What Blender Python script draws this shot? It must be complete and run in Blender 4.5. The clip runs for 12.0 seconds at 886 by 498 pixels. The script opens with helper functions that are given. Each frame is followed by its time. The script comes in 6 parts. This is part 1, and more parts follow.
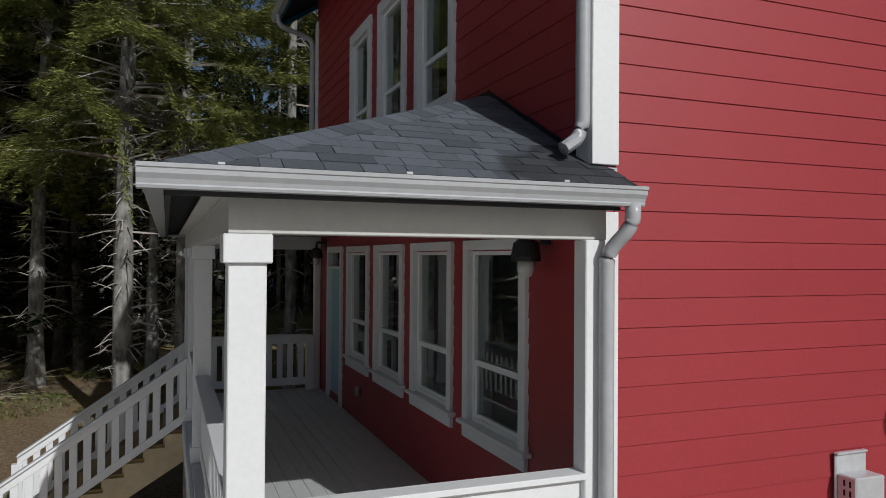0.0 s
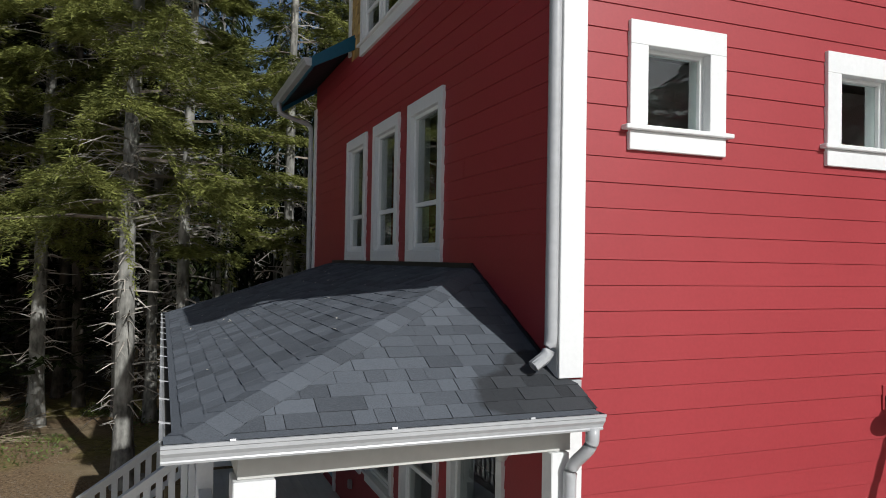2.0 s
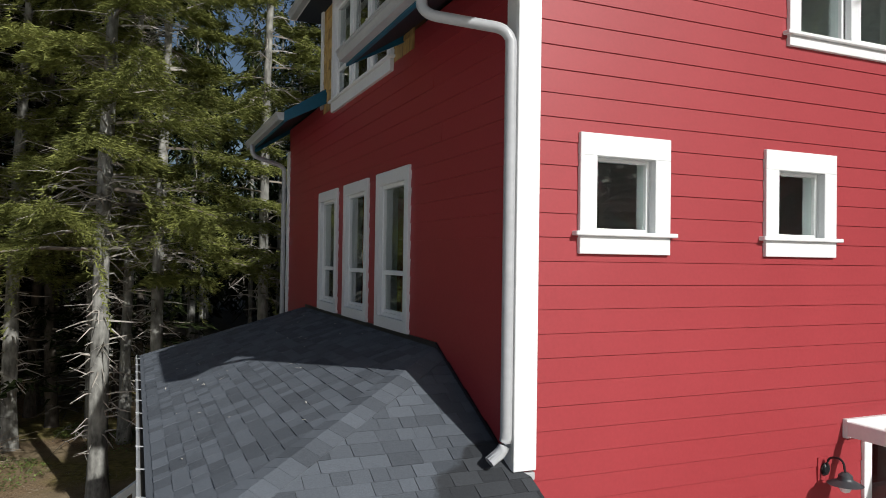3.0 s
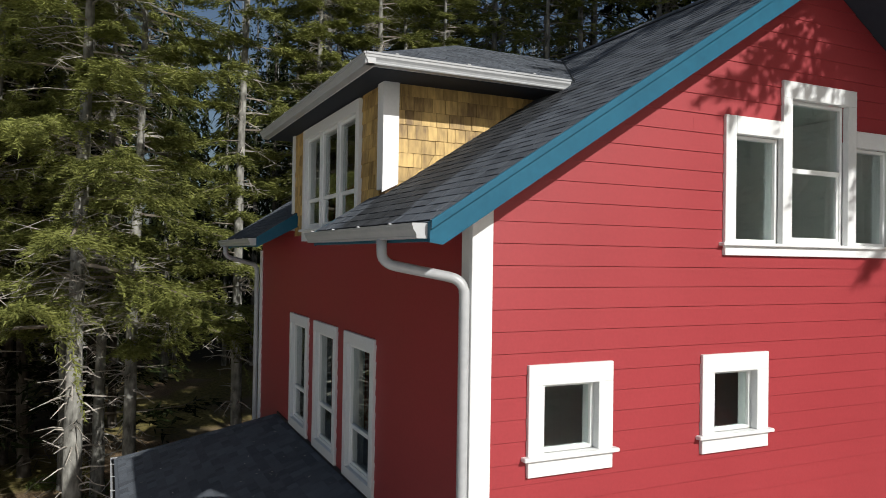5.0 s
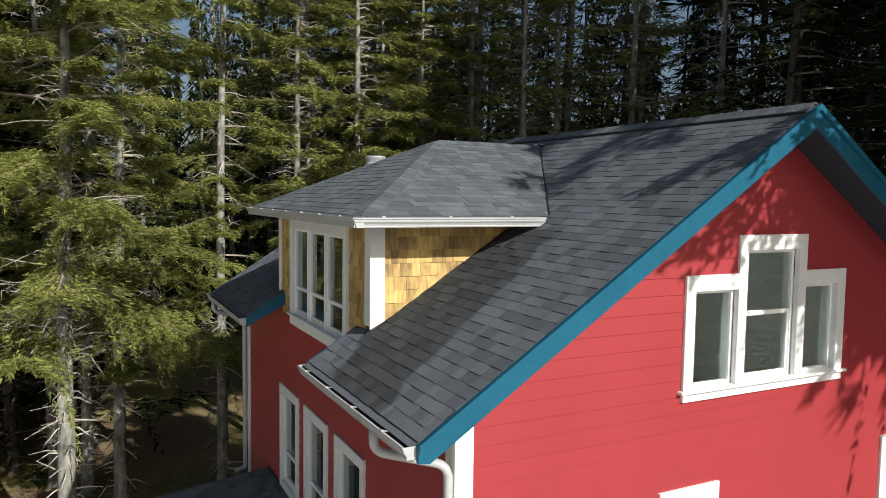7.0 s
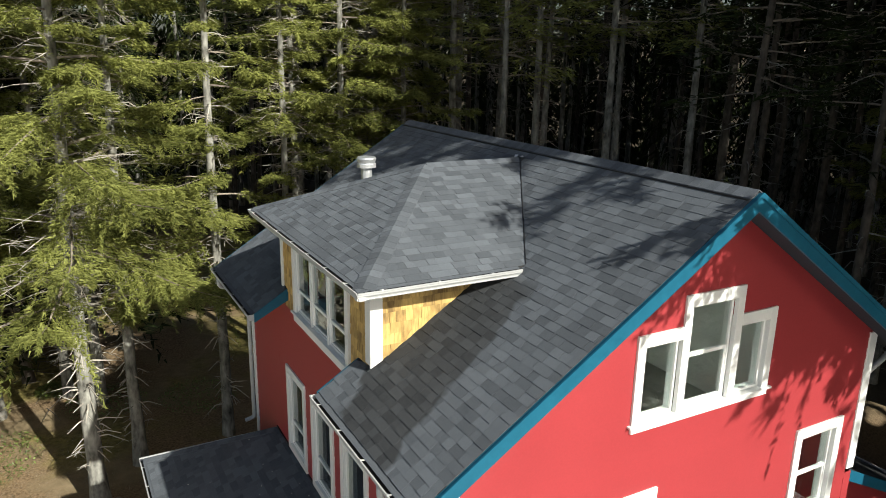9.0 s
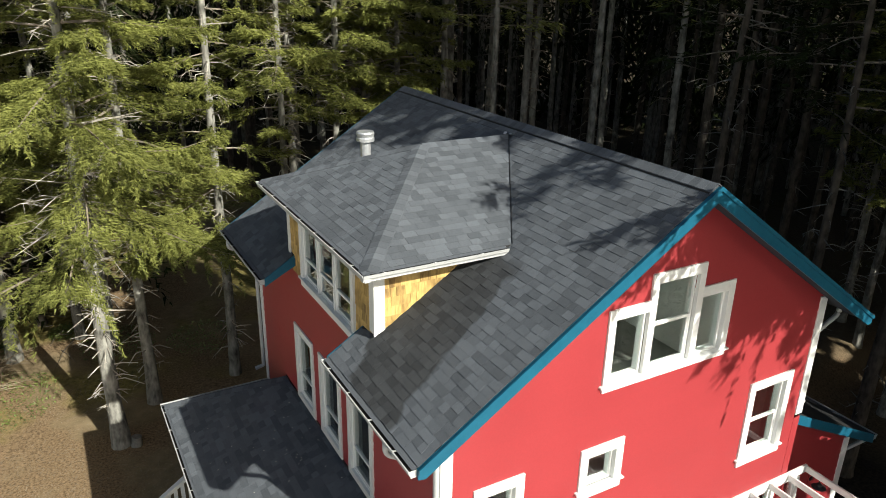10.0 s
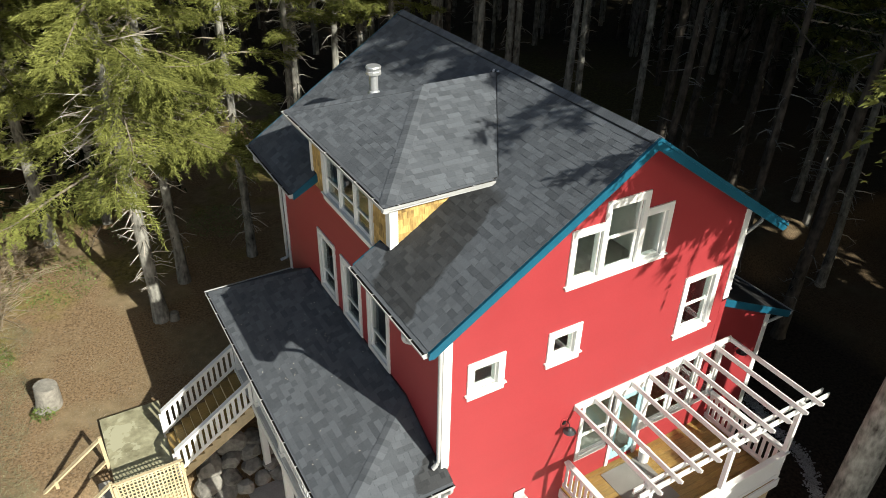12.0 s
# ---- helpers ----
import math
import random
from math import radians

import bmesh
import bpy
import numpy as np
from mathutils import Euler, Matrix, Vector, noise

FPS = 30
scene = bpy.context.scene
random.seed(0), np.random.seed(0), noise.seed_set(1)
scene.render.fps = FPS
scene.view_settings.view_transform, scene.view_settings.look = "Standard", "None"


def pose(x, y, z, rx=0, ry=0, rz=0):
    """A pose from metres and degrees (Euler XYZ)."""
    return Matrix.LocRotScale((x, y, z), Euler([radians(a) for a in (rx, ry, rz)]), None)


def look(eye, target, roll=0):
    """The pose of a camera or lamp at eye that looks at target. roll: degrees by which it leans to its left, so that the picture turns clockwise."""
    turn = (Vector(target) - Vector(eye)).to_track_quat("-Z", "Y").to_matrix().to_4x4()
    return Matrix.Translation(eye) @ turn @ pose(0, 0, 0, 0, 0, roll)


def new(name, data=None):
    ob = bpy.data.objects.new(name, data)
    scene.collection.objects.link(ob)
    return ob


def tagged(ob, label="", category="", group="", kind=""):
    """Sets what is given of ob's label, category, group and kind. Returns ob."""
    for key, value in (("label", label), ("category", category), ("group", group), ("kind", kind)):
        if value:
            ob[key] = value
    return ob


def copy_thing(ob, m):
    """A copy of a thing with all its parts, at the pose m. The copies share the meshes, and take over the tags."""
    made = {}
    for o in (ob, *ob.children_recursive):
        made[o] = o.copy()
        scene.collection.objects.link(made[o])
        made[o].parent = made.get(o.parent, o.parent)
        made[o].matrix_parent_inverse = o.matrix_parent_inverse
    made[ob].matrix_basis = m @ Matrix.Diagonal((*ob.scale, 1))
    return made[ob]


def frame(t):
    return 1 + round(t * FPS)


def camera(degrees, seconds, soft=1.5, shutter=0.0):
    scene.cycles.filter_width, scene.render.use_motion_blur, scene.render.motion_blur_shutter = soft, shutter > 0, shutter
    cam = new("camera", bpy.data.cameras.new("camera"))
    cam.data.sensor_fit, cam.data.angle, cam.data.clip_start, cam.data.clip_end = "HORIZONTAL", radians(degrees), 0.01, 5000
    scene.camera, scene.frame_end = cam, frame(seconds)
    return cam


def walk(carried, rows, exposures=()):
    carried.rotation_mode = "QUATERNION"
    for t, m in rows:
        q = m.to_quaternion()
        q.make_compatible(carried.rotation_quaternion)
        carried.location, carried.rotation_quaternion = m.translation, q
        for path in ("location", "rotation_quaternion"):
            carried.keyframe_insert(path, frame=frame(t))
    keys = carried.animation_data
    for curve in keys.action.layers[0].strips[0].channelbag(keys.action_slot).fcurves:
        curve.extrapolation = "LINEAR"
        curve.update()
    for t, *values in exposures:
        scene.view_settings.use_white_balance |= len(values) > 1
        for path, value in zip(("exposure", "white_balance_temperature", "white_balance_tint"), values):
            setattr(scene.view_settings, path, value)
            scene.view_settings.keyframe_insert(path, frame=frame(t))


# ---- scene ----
cam = camera(63.3, 12.0, soft=0.5)
PATH = [
    (0, (-2.371, -3.664, 2.443), (-1.653, -1.798, 2.466), 0.4),
    (0.5, (-2.371, -3.722, 2.756), (-1.655, -1.855, 2.777), 0.6),
    (1, (-2.422, -3.856, 3.079), (-1.697, -1.993, 3.104), 0.9),
    (1.5, (-2.461, -4.036, 3.401), (-1.74, -2.171, 3.432), 0.9),
    (2, (-2.508, -4.204, 3.769), (-1.78, -2.341, 3.802), 1.0),
    (2.5, (-2.53, -4.39, 4.149), (-1.771, -2.54, 4.179), 0.9),
    (4.5, (-2.571, -4.895, 5.786), (-1.743, -3.075, 5.81), 1.0),
    (5, (-2.609, -5.005, 6.346), (-1.763, -3.193, 6.367), 0.9),
    (5.5, (-2.676, -5.104, 6.917), (-1.811, -3.301, 6.935), 0.9),
    (6, (-2.737, -5.212, 7.473), (-1.857, -3.416, 7.478), 0.9),
    (6.5, (-2.819, -5.315, 7.987), (-1.927, -3.525, 7.944), 0.8),
    (7, (-2.913, -5.398, 8.495), (-2.008, -3.621, 8.349), 0.8),
    (9, (-3.387, -5.988, 10.997), (-2.458, -4.297, 10.469), 1.0),
    (9.5, (-3.593, -6.314, 11.503), (-2.666, -4.654, 10.883), 1.2),
    (10, (-3.83, -6.671, 12.044), (-2.909, -5.048, 11.325), 1.1),
    (10.5, (-4.143, -7.092, 12.611), (-3.228, -5.509, 11.801), 1.1),
    (11, (-4.457, -7.57, 13.204), (-3.558, -6.027, 12.304), 1.3),
    (11.5, (-4.797, -8.004, 13.763), (-3.909, -6.505, 12.78), 1.3),
    (12, (-5.082, -8.338, 14.281), (-4.212, -6.887, 13.215), 1.3),
]
walk(cam, [(t, look(eye, target, roll)) for t, eye, target, roll in PATH],
     exposures=[(0.0, -0.76, 5900, 10), (1.0, -0.54, 5900, 10), (2.5, -0.2, 6000, 9), (5.5, -0.02, 6250, 9), (7.0, 0.32, 6400, 7), (9.5, 0.72, 6600, 4), (12.0, 0.66, 6700, 4)])

# ---- world, sun ----
SUN_TO = Vector((0.262, -1.0, 0.66)).normalized()
world = bpy.data.worlds.new("world")
scene.world = world
world.use_nodes = True
wn = world.node_tree.nodes
sky = wn.new("ShaderNodeTexSky")
sky.sky_type, sky.sun_disc = "NISHITA", False
sky.dust_density = 3.0
sky.sun_elevation, sky.sun_rotation = math.asin(SUN_TO.z), math.atan2(SUN_TO.x, SUN_TO.y)
wn["Background"].inputs["Strength"].default_value = 0.059
world.node_tree.links.new(sky.outputs[0], wn["Background"].inputs[0])
sun = new("sun", bpy.data.lights.new("sun", "SUN"))
sun.data.energy, sun.data.angle, sun.data.color = 4.9, radians(0.5), (1.0, 0.95, 0.87)
sun.matrix_world = look(SUN_TO * 60, (0, 0, 0))

# ---- materials ----


def material(name, base, rough=0.6, metal=0.0, spread=0.12, grain=18.0, stain=1.3, bump=0.1, per_piece=0.0, tint=None,
             per_island=0.0, stretch=(1, 1, 1), spec=0.5, rough_var=0.08, blotch=1.0):
    """Base colour broken up at two scales, with a fine relief; per_piece varies it from object to object."""
    m = bpy.data.materials.new(name)
    m.use_nodes = True
    nt = m.node_tree
    nd, lk = nt.nodes, nt.links
    b = nd["Principled BSDF"]
    tc = nd.new("ShaderNodeNewGeometry")
    mp = nd.new("ShaderNodeMapping")
    mp.inputs["Scale"].default_value = stretch
    lk.new(tc.outputs["Position"], mp.inputs[0])
    n1, n2 = nd.new("ShaderNodeTexNoise"), nd.new("ShaderNodeTexNoise")
    n1.inputs["Scale"].default_value, n1.inputs["Detail"].default_value = grain, 5
    n2.inputs["Scale"].default_value, n2.inputs["Detail"].default_value = stain, 3
    lk.new(mp.outputs[0], n1.inputs[0])
    lk.new(tc.outputs["Position"], n2.inputs[0])
    add = nd.new("ShaderNodeMath")
    add.operation = "ADD"
    weigh = nd.new("ShaderNodeMath")
    weigh.operation, weigh.inputs[1].default_value, weigh.inputs[2].default_value = "MULTIPLY_ADD", blotch, 0.5 - blotch / 2
    lk.new(n2.outputs[0], weigh.inputs[0])
    lk.new(n1.outputs[0], add.inputs[0])
    lk.new(weigh.outputs[0], add.inputs[1])
    last = add.outputs[0]
    for amount, node, out in ((per_piece, "ShaderNodeObjectInfo", "Random"), (per_island, "ShaderNodeNewGeometry", "Random Per Island")):
        if amount:
            oi = nd.new(node)
            mu = nd.new("ShaderNodeMath")
            mu.operation, mu.inputs[1].default_value, mu.inputs[2].default_value = "MULTIPLY_ADD", amount, -amount / 2
            lk.new(oi.outputs[out], mu.inputs[0])
            ad = nd.new("ShaderNodeMath")
            ad.operation = "ADD"
            lk.new(last, ad.inputs[0])
            lk.new(mu.outputs[0], ad.inputs[1])
            last = ad.outputs[0]
    rp = nd.new("ShaderNodeValToRGB")
    lo = [max(0.0, c * (1 - spread * 2)) for c in base]
    hi = [min(1.0, c * (1 + spread * 2)) for c in (tint or base)]
    rp.color_ramp.elements[0].position, rp.color_ramp.elements[0].color = 0.3, (*lo, 1)
    rp.color_ramp.elements[1].position, rp.color_ramp.elements[1].color = 0.75, (*hi, 1)
    half = nd.new("ShaderNodeMath")
    half.operation, half.inputs[1].default_value = "MULTIPLY", 0.5
    lk.new(last, half.inputs[0])
    lk.new(half.outputs[0], rp.inputs[0])
    lk.new(rp.outputs[0], b.inputs["Base Color"])
    rr = nd.new("ShaderNodeMath")
    rr.operation, rr.inputs[1].default_value, rr.inputs[2].default_value = "MULTIPLY_ADD", rough_var, rough - rough_var / 2
    lk.new(n2.outputs[0], rr.inputs[0])
    lk.new(rr.outputs[0], b.inputs["Roughness"])
    b.inputs["Metallic"].default_value = metal
    b.inputs["Specular IOR Level"].default_value = spec
    if bump:
        bp = nd.new("ShaderNodeBump")
        bp.inputs["Strength"].default_value, bp.inputs["Distance"].default_value = bump, 0.01
        lk.new(n1.outputs[0], bp.inputs["Height"])
        lk.new(bp.outputs[0], b.inputs["Normal"])
    return m


RED = material("red_siding_paint", (0.31, 0.034, 0.0405), 0.48, spread=0.05, grain=40, stain=0.7, bump=0.05, per_piece=0.12, spec=0.45)
RED_CORE = material("red_wall_paint", (0.31, 0.034, 0.0405), 0.5, spread=0.05, spec=0.4)
WHITE = material("white_trim_paint", (0.73, 0.738, 0.735), 0.45, spread=0.03, grain=30, bump=0.04)
VINYL = material("white_vinyl", (0.8, 0.81, 0.8), 0.3, spread=0.02, bump=0)
GUTTER = material("white_gutter_metal", (0.42, 0.43, 0.44), 0.3, spread=0.06, stain=3, bump=0)
CREAM = material("cream_beam_paint", (0.52, 0.52, 0.49), 0.5, spread=0.04, bump=0.04)
BLUE = material("blue_fascia_paint", (0.009, 0.088, 0.15), 0.45, spread=0.05, grain=14, stain=2.2, bump=0.06, tint=(0.011, 0.1, 0.165), spec=0.3)
ROOF_TONE = (0.102, 0.113, 0.13)
SHINGLE = material("charcoal_asphalt_shingle", ROOF_TONE, 0.72, spread=0.2, grain=120, stain=0.9, bump=0.5, per_island=0.5, spec=0.08, blotch=0.25)
SHINGLE_PIECE = material("charcoal_shingle_piece", ROOF_TONE, 0.72, spread=0.2, grain=120, stain=0.9, bump=0.5, per_piece=0.5, spec=0.08, blotch=0.25)


def dark_patches(m):
    """Patches that darken the shingles: one down the slope beside the dormer, and a damp stain where a downspout
    empties.
    """
    nd, lk = m.node_tree.nodes, m.node_tree.links
    b = nd["Principled BSDF"]
    g = nd.new("ShaderNodeNewGeometry")
    nz = nd.new("ShaderNodeTexNoise")
    nz.inputs["Scale"].default_value, nz.inputs["Detail"].default_value = 2.2, 4
    lk.new(g.outputs["Position"], nz.inputs[0])
    wob = nd.new("ShaderNodeVectorMath")
    wob.operation = "MULTIPLY_ADD"
    wob.inputs[1].default_value, wob.inputs[2].default_value = (0.5, 0.5, 0.0), (-0.25, -0.25, 0.0)
    lk.new(nz.outputs["Color"], wob.inputs[0])
    pos = nd.new("ShaderNodeVectorMath")
    lk.new(g.outputs["Position"], pos.inputs[0])
    lk.new(wob.outputs[0], pos.inputs[1])

    def blob(centre, scale, edge):
        sb = nd.new("ShaderNodeVectorMath")
        sb.operation, sb.inputs[1].default_value = "SUBTRACT", centre
        lk.new(pos.outputs[0], sb.inputs[0])
        ro = nd.new("ShaderNodeVectorRotate")
        ro.rotation_type = "Z_AXIS"
        ro.inputs["Angle"].default_value = scale[3]
        lk.new(sb.outputs[0], ro.inputs[0])
        ml = nd.new("ShaderNodeVectorMath")
        ml.operation, ml.inputs[1].default_value = "MULTIPLY", scale[:3]
        lk.new(ro.outputs[0], ml.inputs[0])
        ln = nd.new("ShaderNodeVectorMath")
        ln.operation = "LENGTH"
        lk.new(ml.outputs[0], ln.inputs[0])
        mr = nd.new("ShaderNodeMapRange")
        mr.inputs["From Min"].default_value, mr.inputs["From Max"].default_value = 1.0, 1.0 - edge
        lk.new(ln.outputs["Value"], mr.inputs["Value"])
        return mr.outputs[0]

    def side(normal, offset, edge):
        dt = nd.new("ShaderNodeVectorMath")
        dt.operation, dt.inputs[1].default_value = "DOT_PRODUCT", normal
        lk.new(pos.outputs[0], dt.inputs[0])
        mr = nd.new("ShaderNodeMapRange")
        mr.inputs["From Min"].default_value, mr.inputs["From Max"].default_value = offset, offset + edge
        lk.new(dt.outputs["Value"], mr.inputs["Value"])
        return mr.outputs[0]

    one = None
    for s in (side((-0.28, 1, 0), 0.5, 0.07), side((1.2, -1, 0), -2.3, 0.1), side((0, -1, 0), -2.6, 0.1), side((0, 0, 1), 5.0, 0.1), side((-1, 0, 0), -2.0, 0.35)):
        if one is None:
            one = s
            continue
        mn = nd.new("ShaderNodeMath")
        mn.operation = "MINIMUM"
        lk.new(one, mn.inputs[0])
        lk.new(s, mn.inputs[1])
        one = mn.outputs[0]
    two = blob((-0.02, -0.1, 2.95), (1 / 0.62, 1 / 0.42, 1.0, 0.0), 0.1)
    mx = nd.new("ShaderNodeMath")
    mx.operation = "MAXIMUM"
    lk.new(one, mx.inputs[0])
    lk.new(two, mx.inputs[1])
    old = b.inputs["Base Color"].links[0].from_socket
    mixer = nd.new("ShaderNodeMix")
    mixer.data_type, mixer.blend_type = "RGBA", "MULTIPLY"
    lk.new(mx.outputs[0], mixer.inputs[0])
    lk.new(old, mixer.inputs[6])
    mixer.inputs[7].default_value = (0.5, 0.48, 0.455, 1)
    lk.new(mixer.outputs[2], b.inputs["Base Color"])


for granules in (SHINGLE, SHINGLE_PIECE):
    granules.node_tree.nodes["Principled BSDF"].inputs["Diffuse Roughness"].default_value = 0.3
SHINGLE_DRY = SHINGLE.copy()
CAP_DRY = SHINGLE_PIECE.copy()
dark_patches(SHINGLE)
dark_patches(SHINGLE_PIECE)
ROOF_BASE = material("dark_roof_felt", (0.02, 0.021, 0.023), 0.9)
CEDAR = material("cedar_shingle_wood", (0.35, 0.212, 0.07), 0.6, spread=0.25, grain=9, stain=2.5, bump=0.25, per_piece=0.5, tint=(0.47, 0.32, 0.112), stretch=(3, 3, 0.7))
CEDAR_CORE = material("cedar_wall_felt", (0.16, 0.09, 0.04), 0.8)
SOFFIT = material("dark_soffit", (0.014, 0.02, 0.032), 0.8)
DECK_GREY = material("grey_deck_paint", (0.55, 0.555, 0.55), 0.38, spread=0.05, stain=2.5, bump=0.04)
DECK_WOOD = material("stained_deck_wood", (0.27, 0.175, 0.05), 0.5, spread=0.22, grain=7, stain=1.5, bump=0.12, per_piece=0.25, stretch=(1, 8, 8))
LUMBER = material("fresh_lumber", (0.56, 0.46, 0.29), 0.65, spread=0.12, grain=9, bump=0.15, per_piece=0.2)
INTERIOR = material("interior_plaster", (0.82, 0.82, 0.8), 0.8, spread=0.03)
INTERIOR_DARK = material("interior_floor", (0.33, 0.32, 0.3), 0.6)
CONCRETE = material("concrete", (0.36, 0.35, 0.33), 0.85, spread=0.1, grain=25, stain=2, bump=0.2)
LANDING = material("weathered_landing", (0.27, 0.25, 0.15), 0.75, spread=0.2, grain=6, stain=1.6, bump=0.15, tint=(0.36, 0.35, 0.24))


def worn_patches(m, pale, scale, centre, reach):
    """Sharp-edged pale patches where a coating has worn off, about one place."""
    nd, lk = m.node_tree.nodes, m.node_tree.links
    b = nd["Principled BSDF"]
    g = nd.new("ShaderNodeNewGeometry")
    nz = nd.new("ShaderNodeTexNoise")
    nz.inputs["Scale"].default_value, nz.inputs["Detail"].default_value = scale, 5
    lk.new(g.outputs["Position"], nz.inputs[0])
    ds = nd.new("ShaderNodeVectorMath")
    ds.operation, ds.inputs[1].default_value = "DISTANCE", centre
    lk.new(g.outputs["Position"], ds.inputs[0])
    fall = nd.new("ShaderNodeMapRange")
    fall.inputs["From Max"].default_value = reach
    fall.inputs["To Min"].default_value, fall.inputs["To Max"].default_value = 0.14, -0.22
    lk.new(ds.outputs["Value"], fall.inputs["Value"])
    ad = nd.new("ShaderNodeMath")
    lk.new(nz.outputs[0], ad.inputs[0])
    lk.new(fall.outputs[0], ad.inputs[1])
    st = nd.new("ShaderNodeMapRange")
    st.inputs["From Min"].default_value, st.inputs["From Max"].default_value = 0.53, 0.55
    lk.new(ad.outputs[0], st.inputs["Value"])
    mixer = nd.new("ShaderNodeMix")
    mixer.data_type = "RGBA"
    lk.new(st.outputs[0], mixer.inputs[0])
    lk.new(b.inputs["Base Color"].links[0].from_socket, mixer.inputs[6])
    mixer.inputs[7].default_value = (*pale, 1)
    lk.new(mixer.outputs[2], b.inputs["Base Color"])


worn_patches(LANDING, (0.42, 0.41, 0.29), 3.2, (-5.6, 8.7, -1.4), 1.3)
ROCK = material("grey_boulder", (0.22, 0.21, 0.19), 0.9, spread=0.3, grain=8, stain=2.5, bump=0.8, per_piece=0.4)
STEEL = material("galvanised_steel", (0.62, 0.63, 0.64), 0.34, metal=0.3, spread=0.06, bump=0)
FLUE = material("shiny_flue_metal", (0.72, 0.74, 0.77), 0.4, metal=0.7, spread=0.06, bump=0)
BLACK = material("black_metal", (0.02, 0.02, 0.022), 0.4, metal=0.3, spread=0.1, bump=0)
LAMP_GREY = material("dark_grey_lamp_enamel", (0.045, 0.05, 0.055), 0.45, spread=0.1, bump=0)
GREY_BOX = material("grey_metal_box", (0.42, 0.43, 0.43), 0.4, metal=0.4, spread=0.05, bump=0)
BARK = material("grey_spruce_bark", (0.13, 0.122, 0.1), 0.95, spread=0.4, grain=6, stain=2.2, bump=1.0, tint=(0.265, 0.26, 0.235), stretch=(1.6, 1.6, 0.6))
# spruce bark again, darkened in colour to stand for the deep woods' shade
BARK_SHADED = material("shade_painted_spruce_bark", (0.06, 0.051, 0.042), 0.95, spread=0.4, grain=6, stain=2.2, bump=1.0, tint=(0.1, 0.085, 0.07), stretch=(1.6, 1.6, 0.6))
DEADWOOD = material("bleached_dead_twig", (0.38, 0.35, 0.305), 0.9, spread=0.3, grain=5, bump=0.2)
NEEDLES = material("spruce_needles", (0.118, 0.142, 0.036), 0.6, spread=0.32, grain=2.2, stain=0.5, bump=0, per_island=0.34, tint=(0.254, 0.27, 0.08), spec=0.12)


def let_light_through(m, share):
    """Thin needles pass part of the light on to their far side."""
    nd, lk = m.node_tree.nodes, m.node_tree.links
    b = nd["Principled BSDF"]
    tr, mx = nd.new("ShaderNodeBsdfTranslucent"), nd.new("ShaderNodeMixShader")
    lk.new(b.inputs["Base Color"].links[0].from_socket, tr.inputs["Color"])
    mx.inputs[0].default_value = share
    lk.new(b.outputs[0], mx.inputs[1])
    lk.new(tr.outputs[0], mx.inputs[2])
    lk.new(mx.outputs[0], nd["Material Output"].inputs["Surface"])


let_light_through(NEEDLES, 0.3)
# the rear rows' needles, with the woods' shade painted into the colour
NEEDLES_SHADED = material("shade_painted_spruce_needles", (0.023, 0.031, 0.011), 0.85, spread=0.3, grain=3, stain=0.5, bump=0, per_island=0.4, spec=0.05)
LIMB = material("brown_limb_bark", (0.24, 0.205, 0.165), 0.9, spread=0.35, grain=5, bump=0.2)
BRUSH = material("dry_brush", (0.26, 0.21, 0.15), 0.9, spread=0.3, grain=5, bump=0)
HERB = material("low_green_plant", (0.12, 0.16, 0.035), 0.6, spread=0.3, grain=4, bump=0, per_island=0.4)
STRAW = material("dry_grass_blades", (0.2, 0.19, 0.11), 0.8, spread=0.3, grain=4, bump=0, per_island=0.5)
PEBBLE = material("pale_gravel", (0.42, 0.41, 0.4), 0.85, spread=0.25, grain=9, bump=0.3, per_island=0.5)
SPECK = material("pale_roof_litter", (0.5, 0.48, 0.42), 0.8, spread=0.1, bump=0)
TROUGH_DARK = material("dark_gutter_inside", (0.03, 0.027, 0.022), 0.9, spread=0.3, bump=0.3)
STUMP = material("grey_stump_wood", (0.25, 0.237, 0.21), 0.9, spread=0.25, grain=9, bump=0.5)
TEAL = material("pale_blue_door_paint", (0.30, 0.50, 0.56), 0.4, spread=0.04, bump=0)
MAT_GREY = material("grey_doormat", (0.2, 0.195, 0.18), 0.95, spread=0.15, grain=60, bump=0.4)


def glass_material():
    m = bpy.data.materials.new("window_glass")
    m.use_nodes = True
    b = m.node_tree.nodes["Principled BSDF"]
    b.inputs["Base Color"].default_value = (0.8, 0.9, 0.88, 1)
    b.inputs["Roughness"].default_value = 0.0
    b.inputs["Transmission Weight"].default_value = 1.0
    b.inputs["IOR"].default_value = 1.75
    return m


GLASS = glass_material()


